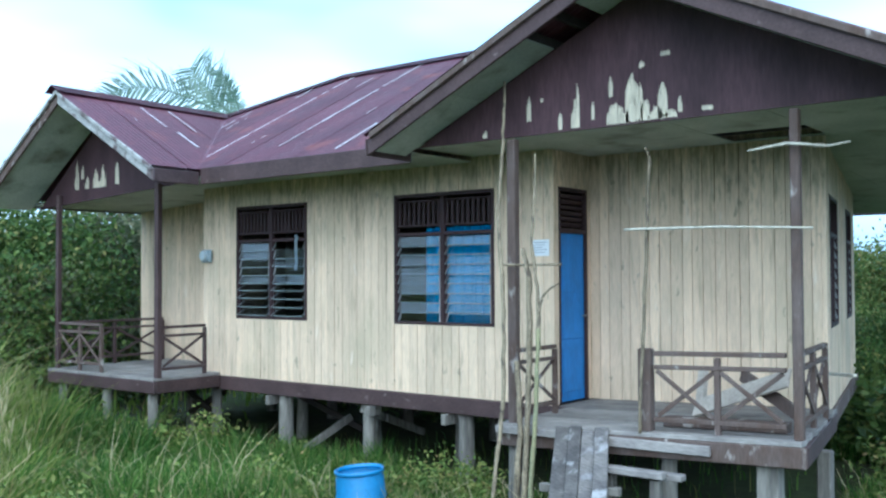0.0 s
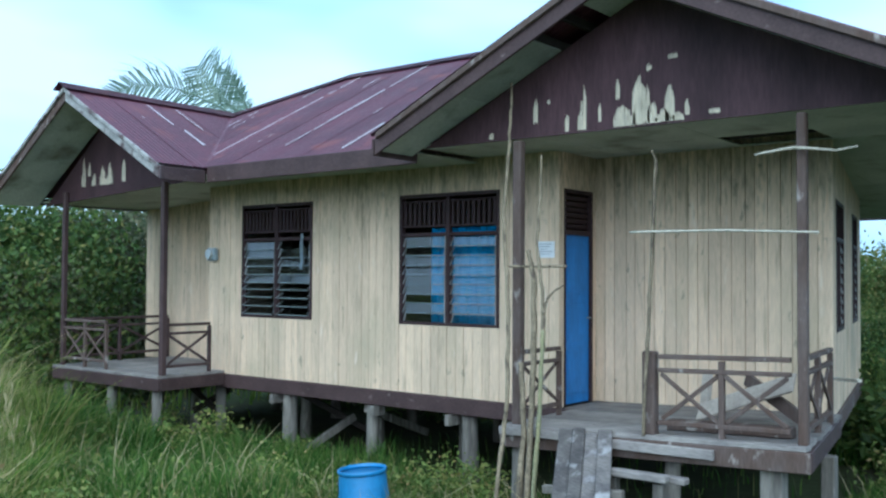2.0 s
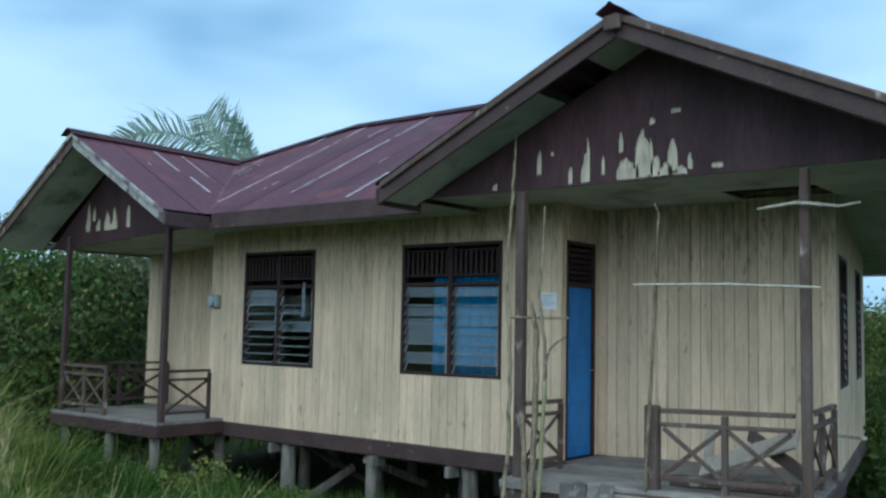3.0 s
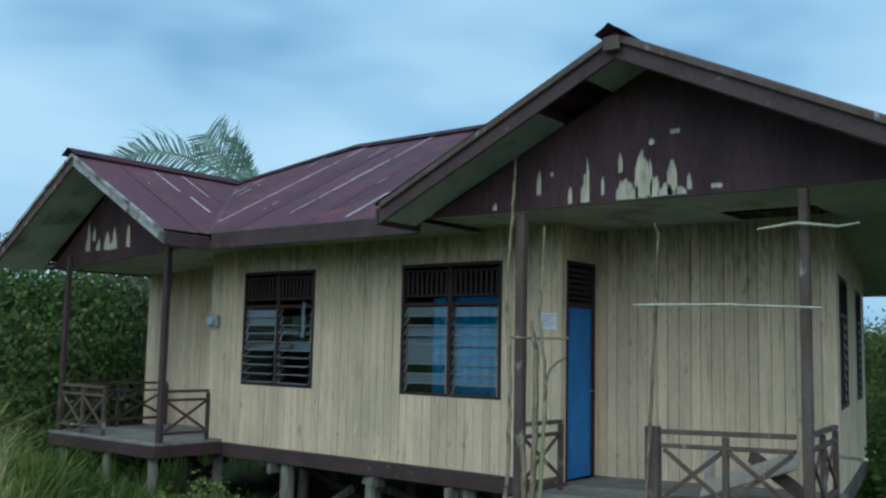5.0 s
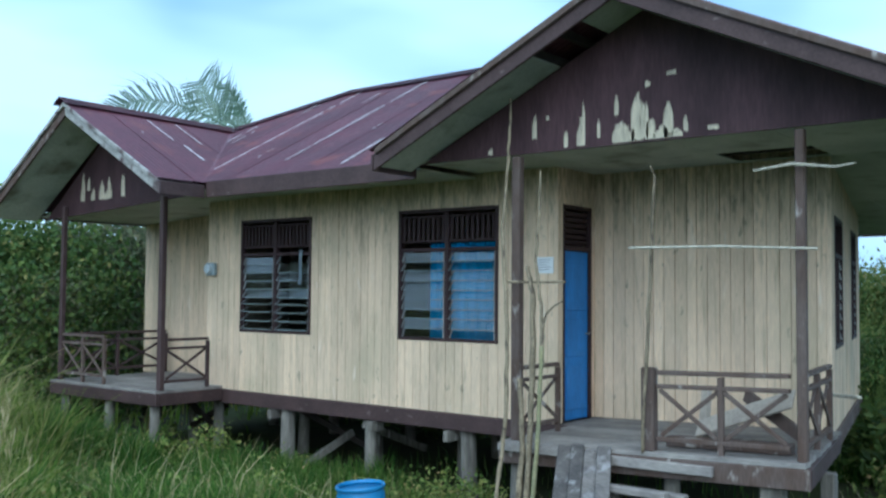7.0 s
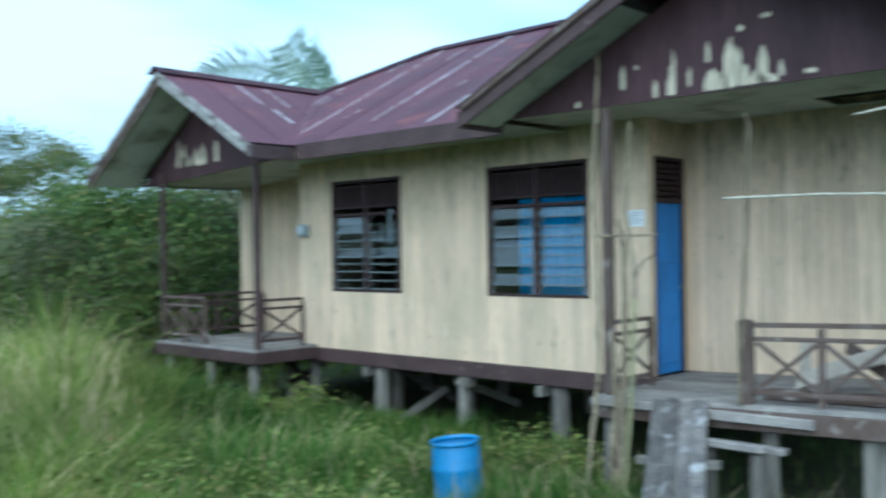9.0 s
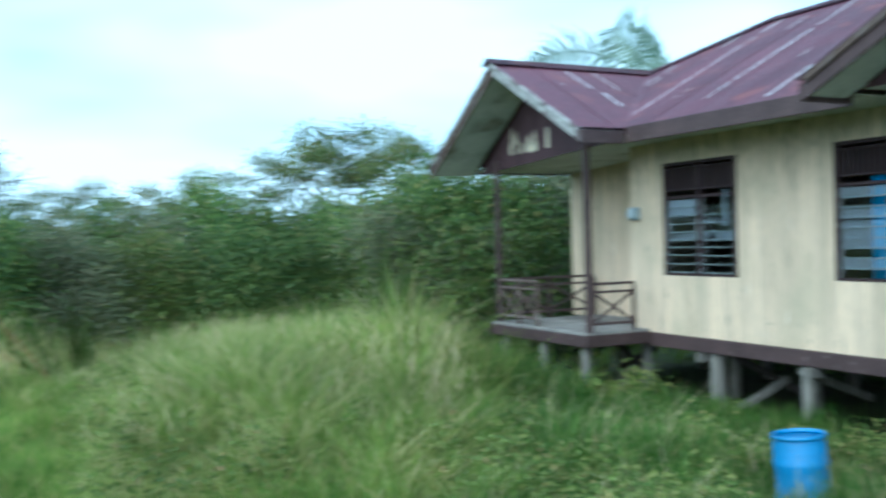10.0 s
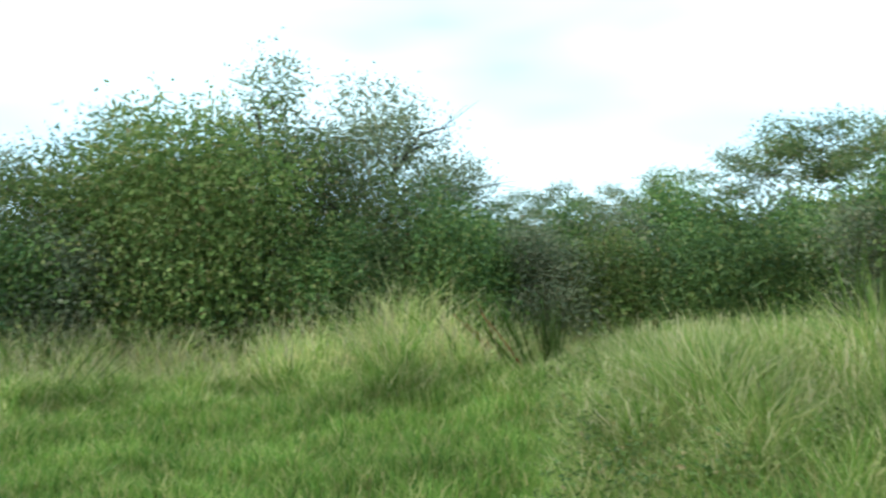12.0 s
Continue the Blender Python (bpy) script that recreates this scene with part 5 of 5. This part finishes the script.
weeds(8000, [(-2.0, 9.3, 0.35, 0.6), (-1.9, 10.2, 0.4, 0.7), (-1.6, 8.6, 0.35, 0.5), (-2.3, 11.3, 0.4, 0.8), (-1.5, 9.8, 0.4, 0.7), (-2.1, 12.5, 0.5, 0.9), (-1.2, 11.2, 0.5, 0.8)], 0.075, "leafy green weeds beside the porch")
weeds(9000, [(-12.4, 7.4, 0.5, 0.55), (-11.0, 7.9, 0.4, 0.6), (-13.6, 7.6, 0.5, 0.6), (-9.2, 8.5, 0.5, 0.35), (-10.6, 8.4, 0.3, 0.7), (-7.6, 8.3, 0.4, 0.3), (-12.0, 8.6, 0.3, 0.6), (-8.6, 7.4, 0.5, 0.35), (-13.0, 7.0, 0.6, 0.8), (-11.7, 7.2, 0.5, 0.7), (-14.2, 7.5, 0.6, 0.9)], 0.06, "fresh green weeds among the stilts")


# added row that closes off the rear, so less light gets under the floor
weeds(9000, [(x, 13.7 + 0.3 * math.sin(x * 3), 0.5, 1.1) for x in np.arange(-15.0, -2.2, 0.5)], 0.16, "dark rank weeds added behind the house to block light under it")


bl = []
for k in range(150):
    a, dd = rnd.uniform(57, 84), rnd.uniform(8.2, 15.5)
    x, y = at_bearing(a, dd)
    if x < -14.4 or y < 7.4:
        bl.append((x, y, rnd.uniform(0.2, 0.5), rnd.uniform(0.12, 0.3)))
weeds(16000, [(x, y, r, 0.4 + h) for x, y, h, r in bl], 0.07, "fresh green weeds among the tall grass")
bl = []
for k in range(230):
    a, dd = rnd.uniform(20, 62), rnd.uniform(6.4, 11.0)
    x, y = at_bearing(a, dd)
    if math.hypot(x + 5.92, y - 6.36) > 0.6 and not (-5.5 < x < -2.4 and y > 5.5) and y < 8.9:
        bl.append((x, y, rnd.uniform(0.12, 0.28), rnd.uniform(0.3, 0.62)))
weeds(24000, bl, 0.058, "fresh green weeds in the grass before the house")


# ---- palm behind the house ----
def frond(parent, base, control, tip, leaflets, length, lower=1.0, away=0.0):
    """A palm leaf: a curved midrib with a fan of leaflets on both sides. control and tip: metres sideways and up from the base."""
    base = Vector(base)
    out = Vector((-0.79, -0.61, 0)).normalized()
    face = Vector((0.61, -0.79, 0))
    ctl, end = base + out * control[0] + Vector((0, 0, control[1])), base + out * tip[0] + Vector((0, 0, tip[1])) - face * away
    pts = [base * ((1 - t) ** 2) + ctl * (2 * t * (1 - t)) + end * (t * t) for t in (i / 14 for i in range(15))]
    bm = bmesh.new()
    tube(bm, pts, [0.032 * (1 - 0.85 * i / 14) for i in range(15)], 5)
    rib = part("midrib", bm, PALMLEAF, parent)
    vs, fs = [], []
    for i in range(leaflets):
        t = 0.16 + 0.83 * i / (leaflets - 1)
        j = min(int(t * 14), 13)
        p = pts[j].lerp(pts[j + 1], t * 14 - j)
        along = (pts[j + 1] - pts[j]).normalized()
        over = face.cross(along).normalized()
        over = over if over.dot(out) * along.z <= 0.0 else over
        for s, size in ((1, 1.0), (-1, lower)):
            ll = length * size * (0.45 + 0.55 * math.sin(math.pi * (0.15 + 0.7 * t))) * rnd.uniform(0.8, 1.1)
            turn = over * s * rnd.uniform(0.65, 0.9) + along * rnd.uniform(0.45, 0.65) + face * rnd.uniform(-0.3, 0.3) + Vector((0, 0, -0.12))
            m = p + turn.normalized() * ll * 0.55
            q = p + (turn.normalized() + Vector((0, 0, -0.16 if s > 0 else -0.3)) + along * 0.15).normalized() * ll
            w = along * 0.026
            k = len(vs)
            vs += [p - w, p + w, m + w * 0.9, m - w * 0.9, q]
            fs += [(k, k + 1, k + 2, k + 3), (k + 3, k + 2, k + 4)]
    ob = new("frond_blade", mesh_from("frond_blade", [tuple(v) for v in vs], fs, PALMLEAF))
    ob.parent = rib
    ob.matrix_parent_inverse = rib.matrix_world.inverted()


CROWN = (-18.7, 15.9, 6.25)
palm = tagged(group_at("palm_tree", (-18.9, 16.2, -0.1)), "coconut palm with arching feathery fronds behind the roof", "palm")
bm = bmesh.new()
tube(bm, [(-18.9, 16.2, -0.3), (-18.85, 16.1, 2), (-18.75, 15.95, 4.5), CROWN], [0.2, 0.16, 0.14, 0.13], 10)
part("trunk", bm, BARK, palm, smooth=True)
for control, tip, n, ln, low, away in (((2.3, 1.55), (3.5, 0.85), 40, 1.25, 0.8, 0.0), ((0.9, 0.75), (1.5, 1.65), 32, 0.95, 1.2, 0.4), ((0.2, 0.8), (0.62, 1.42), 24, 0.5, 0.6, -0.3),
                                       ((1.3, 1.45), (1.95, 1.0), 12, 0.5, 1.1, 0.8), ((-0.5, 0.3), (-1.4, -0.4), 26, 0.6, 1.0, 0.6), ((0.6, 0.1), (1.5, -0.7), 26, 0.6, 1.0, -0.8)):
    frond(palm, CROWN, control, tip, n, ln, low, away)


# ---- a leaning, red-tipped clump of strap leaves and a stand of reeds ----
def strap_clump(name, az, d, lean, n, length, toward, mat, label, width=0.06):
    x, y = at_bearing(az, d)
    t = tagged(group_at(name, (x, y, ground_height(x, y))), label, "plant")
    g = ground_height(x, y)
    for i in range(n):
        a = radians(toward) + rnd.uniform(-0.3, 0.3) if toward is not None else rnd.uniform(0, math.tau)
        tilt = rnd.uniform(*(lean or (0.25, 0.7))) if toward is not None else rnd.uniform(0.05, 0.4)
        L = length * rnd.uniform(0.7, 1.05)
        dr = Vector((math.cos(a) * math.sin(tilt), math.sin(a) * math.sin(tilt), math.cos(tilt)))
        s = dr.cross(Vector((0, 0, 1))).normalized() * width
        root = Vector((x + rnd.uniform(-0.15, 0.15), y + rnd.uniform(-0.22, 0.22), g))
        bm = bmesh.new()
        rows = []
        for j in range(5):
            f = j / 4
            p = root + dr * L * f + Vector((0, 0, -0.25 * L * f * f * math.sin(tilt)))
            w = s * (0.5 + 0.5 * math.sin(math.pi * min(f + 0.15, 1))) * (1 - 0.9 * f ** 3)
            rows.append((bm.verts.new(p - w), bm.verts.new(p + Vector((0, 0, -0.02))), bm.verts.new(p + w)))
        for p, q in zip(rows, rows[1:]):
            bm.faces.new((p[0], p[1], q[1], q[0]))
            bm.faces.new((p[1], p[2], q[2], q[1]))
        bmesh.ops.solidify(bm, geom=bm.faces[:], thickness=0.004)
        part("leaf", bm, REDLEAF if mat is REDLEAF or (mat is None and i % 4 == 0) else GRASS if mat is None else mat, t)


strap_clump("strap_plant", 85.6, 16.6, (0.3, 0.7), 14, 2.5, 267, None, "leaning clump of strap leaves with reddish tips", 0.11)
strap_clump("reed_clump", 66.5, 15.4, 0, 34, 2.9, None, LEAF_C, "tall clump of yellow-green reeds in the grass", 0.035)
strap_clump("reed_clump", 84.5, 18.0, 0, 18, 1.9, None, LEAF_C, "clump of green reeds in the grass", 0.035)
strap_clump("reed_clump", 113.2, 15.5, 0, 8, 1.9, 120, LEAF_C, "few long bright green blades beside the thicket", 0.035)


# ---- loose things round the house ----
def lathe(bm, profile, n=36, at=(0, 0)):
    rings = [[bm.verts.new((at[0] + r * math.cos(k * math.tau / n), at[1] + r * math.sin(k * math.tau / n), z)) for k in range(n)] for r, z in profile]
    for a, b in zip(rings, rings[1:]):
        for k in range(n):
            bm.faces.new((a[k], a[(k + 1) % n], b[(k + 1) % n], b[k]))
    bm.faces.new(rings[0][::-1])
    return rings


def drum(x, y, z0, z1, r):
    t = tagged(group_at("drum", (x, y, z0)), "blue plastic drum with moulded ribs standing in grass", "drum")
    h = z1 - z0
    bm = bmesh.new()
    prof = [(r * 0.90, z0), (r * 0.96, z0 + 0.03)]
    for s, k in ((0.10, 0.97), (0.30, 0.99), (0.33, 1.03), (0.36, 1.03), (0.39, 0.99), (0.66, 0.99), (0.69, 1.03), (0.72, 1.03), (0.75, 0.99), (0.90, 0.98), (0.94, 0.94), (0.955, 0.94)):
        prof.append((r * k, z0 + h * s))
    rings = lathe(bm, prof, 36, (x, y))
    bm.faces.new(rings[-1])
    part("body", bm, BARRELBLUE, t, smooth=True)
    bm = bmesh.new()
    n = 40
    section = ((0.93, 0.955), (1.0, 0.96), (1.01, 0.985), (1.0, 1.0), (0.95, 1.0), (0.94, 0.975))
    rr = [[bm.verts.new((x + r * k * math.cos(i * math.tau / n), y + r * k * math.sin(i * math.tau / n), z0 + h * s)) for k, s in section] for i in range(n)]
    for i in range(n):
        a, b = rr[i], rr[(i + 1) % n]
        for j in range(len(section)):
            bm.faces.new((a[j], b[j], b[(j + 1) % len(section)], a[(j + 1) % len(section)]))
    part("rim", bm, BARRELBLUE, t, smooth=True)
    return t


leaning = drum(-5.89, 6.42, -0.14, 0.70, 0.225)
leaning.matrix_basis = leaning.matrix_basis @ Matrix.Rotation(radians(4), 4, Vector((5.95, -6.42, 0)))


def stick(points, radii, label, mat=STICK, name="pole", category="pole"):
    """A crooked stick with knots."""
    bm = bmesh.new()
    pts, rad = [], []
    for (p, q), (a, b) in zip(zip(points, points[1:]), zip(radii, radii[1:])):
        for i in range(6):
            t = i / 6
            j = 0.006 if pts else 0
            pts.append(Vector(p).lerp(Vector(q), t) + Vector((rnd.uniform(-j, j), rnd.uniform(-j, j), 0)))
            rad.append((a + (b - a) * t) * rnd.uniform(0.74, 0.98))
    pts.append(Vector(points[-1]))
    rad.append(radii[-1])
    tube(bm, pts, rad, 7)
    return tagged(part(name, bm, mat, smooth=True), label, category)


stick([(-5.32, 7.46, -0.25), (-5.237, 7.5, 0.32), (-5.14, 7.54, 1.2), (-5.145, 7.58, 2.1), (-5.235, 7.62, 3.07), (-5.2, 7.66, 3.75), (-5.19, 7.68, 4.35)], (0.026, 0.025, 0.024, 0.022, 0.02, 0.018, 0.012), "long thin crooked pole leaning on the porch")
stick([(-4.90, 7.44, -0.25), (-4.875, 7.5, 0.4), (-4.865, 7.53, 0.95), (-4.85, 7.56, 1.76), (-4.87, 7.59, 2.45), (-4.95, 7.62, 2.70)], (0.036, 0.034, 0.034, 0.033, 0.03, 0.022), "stout peeled pole standing before the porch", STICK)
stick([(-4.98, 7.44, -0.25), (-4.955, 7.48, 0.4), (-4.94, 7.54, 1.03), (-5.02, 7.6, 1.63)], (0.040, 0.036, 0.034, 0.028), "short peeled pole standing before the porch", STICK)
stick([(-4.81, 7.42, -0.25), (-4.78, 7.46, 0.4), (-4.74, 7.49, 1.24), (-4.715, 7.51, 1.95)], (0.028, 0.027, 0.025, 0.022), "slender yellow-green pole beside the steps", STICK_GREEN)
stick([(-4.718, 7.535, 1.75), (-4.746, 7.54, 2.34), (-4.817, 7.567, 2.75), (-4.80, 7.593, 3.2), (-4.804, 7.62, 3.6)], (0.022, 0.02, 0.017, 0.013, 0.008), "thin grey crooked stick tied to the slender pole", STICK)
stick([(-4.722, 7.53, 2.1), (-4.70, 7.55, 2.24), (-4.62, 7.57, 2.32), (-4.545, 7.6, 2.37)], (0.016, 0.014, 0.012, 0.008), "short side branch tied to a pole", STICK, "branch", "stick")
stick([(-5.22, 7.70, 2.55), (-4.9, 7.69, 2.545), (-4.56, 7.67, 2.548)], (0.015, 0.014, 0.013), "short stick tied across the poles", STICK, "cross_stick", "stick")
stick([(-3.79, 7.70, 1.05), (-3.758, 7.70, 1.78), (-3.727, 7.70, 2.38), (-3.672, 7.70, 3.376), (-3.67, 7.70, 3.47), (-3.71, 7.70, 3.57)], (0.02, 0.02, 0.019, 0.017, 0.017, 0.012), "thin crooked pole standing at the railing")
stick([(-3.91, 7.675, 2.85), (-3.06, 7.68, 2.845), (-2.28, 7.70, 2.81)], (0.014, 0.013, 0.011), "pale thin stick tied across the porch", STICK_PALE, "cross_stick", "stick")
stick([(-2.80, 7.72, 3.465), (-2.48, 7.72, 3.50), (-2.15, 7.72, 3.45), (-1.99, 7.72, 3.47)], (0.010, 0.016, 0.013, 0.009), "pale crooked stick tied across the post", STICK_PALE, "cross_stick", "stick")

# plank ramp up to the deck
ramp = tagged(group_at("plank_ramp", (-4.0, 6.8, 0.4)), "steep ramp of weathered grey planks up to the porch", "ramp")
for k, (w, ln, off) in enumerate(((0.13, 1.0, 0.0), (0.115, 0.97, 0.02), (0.12, 1.0, -0.015), (0.125, 0.94, 0.03))):
    x = -4.56 + 0.135 * k
    one_beam("plank", RAMPWOOD, ramp, (x, 7.68, 1.03 + off), (x + 0.95 * ln, 7.68 - 1.9 * ln, 1.03 + off - 1.12 * ln), w, 0.035, 0.008)
one_beam("bearer", STILT, ramp, (-4.45, 7.1, 0.60), (-3.75, 7.25, 0.62), 0.07, 0.07, 0.006)

# low step beside the ramp
step = tagged(group_at("step_bench", (-3.7, 7.5, 0.4)), "low bench of pale grey planks beside the ramp", "bench")
one_box("plank", GREYWOOD, step, (-4.05, -3.42, 7.34, 7.44, 0.74, 0.80), 0.008)
one_box("plank", GREYWOOD, step, (-4.02, -3.30, 7.45, 7.56, 0.72, 0.775), 0.008)
for x in (-3.95, -3.52):
    one_box("leg", STILT, step, (x - 0.045, x + 0.045, 7.40, 7.49, -0.3, 0.718), 0.008)

def board_on(p, q, w, h, label, mat, name="loose_board"):
    return tagged(one_beam(name, mat, None, p, q, w, h, 0.006), label, "board")


board_on((-4.20, 7.655, 0.955), (-3.13, 7.655, 0.965), 0.045, 0.085, "split pale plank nailed along the deck edge", GREYWOOD)
board_on((-5.30, 7.655, 0.955), (-4.22, 7.655, 0.975), 0.04, 0.075, "split grey plank nailed along the deck edge", GREYWOOD)
tagged(one_beam("loose_board", PALEWOOD, None, (-3.80, 8.92, 1.13), (-2.74, 8.52, 1.53), 0.20, 0.028, 0.006, "", (0.1, -0.75, 0.66)), "broad pale sawn board leaning on the side railing", "board")
board_on((-3.30, 8.85, 1.50), (-2.62, 8.45, 1.20), 0.03, 0.13, "loose brown board leaning on the deck", BROWN_WORN)
board_on((-3.88, 9.25, 1.06), (-3.86, 9.30, 1.48), 0.09, 0.07, "short pale timber offcut standing on the deck", PALEWOOD)
board_on((-3.75, 8.15, 1.11), (-2.62, 8.12, 1.15), 0.12, 0.09, "brown beam lying on the deck behind railing", BROWN_WORN)
board_on((-2.90, 9.92, 1.45), (-2.40, 9.32, 1.50), 0.05, 0.03, "thin pale lath sticking out beside the wall", STICK_PALE)

# notice on the wall
note = tagged(group_at("notice", (-5.65, 9.08, 2.76)), "white paper notice pinned to the board wall", "notice")
bm = bmesh.new()
box(bm, -5.765, -5.545, 9.070, 9.077, 2.665, 2.85)
part("sheet", bm, PAPER, note)
for k in range(5):
    one_box("text_bar", INK, note, (-5.745, -5.575 - 0.03 * (k % 3), 9.067, 9.0695, 2.815 - 0.028 * k, 2.822 - 0.028 * k), 0)

# electricity meter
meter = tagged(group_at("electricity_meter", (-11.5, 9.05, 2.76)), "grey electricity meter with round dial on the wall", "meter")
bm = bmesh.new()
box(bm, -11.60, -11.40, 9.00, 9.083, 2.67, 2.86)
soften(bm, 0.02)
part("case", bm, METER, meter)
bm = bmesh.new()
tube(bm, [(-11.5, 9.001, 2.77), (-11.5, 8.955, 2.77)], [0.075, 0.068], 20)
part("dial", bm, METER_DIAL, meter, "pale round dial")

# pale rag strip hanging inside the louvre window
bm = bmesh.new()
cols = [[bm.verts.new((-9.60 + dx + 0.008 * math.sin(k * 1.7), 9.066 + 0.005 * math.sin(k * 1.1), 3.03 - 0.045 * k)) for dx in (-0.026 - 0.006 * (k % 3), 0.024 + 0.005 * (k % 2))] for k in range(12)]
for a, b in zip(cols, cols[1:]):
    bm.faces.new((a[0], a[1], b[1], b[0]))
bmesh.ops.solidify(bm, geom=bm.faces[:], thickness=0.003)
tagged(part("rag_strip", bm, METER), "pale grey rag strip hanging in the window", "rag")
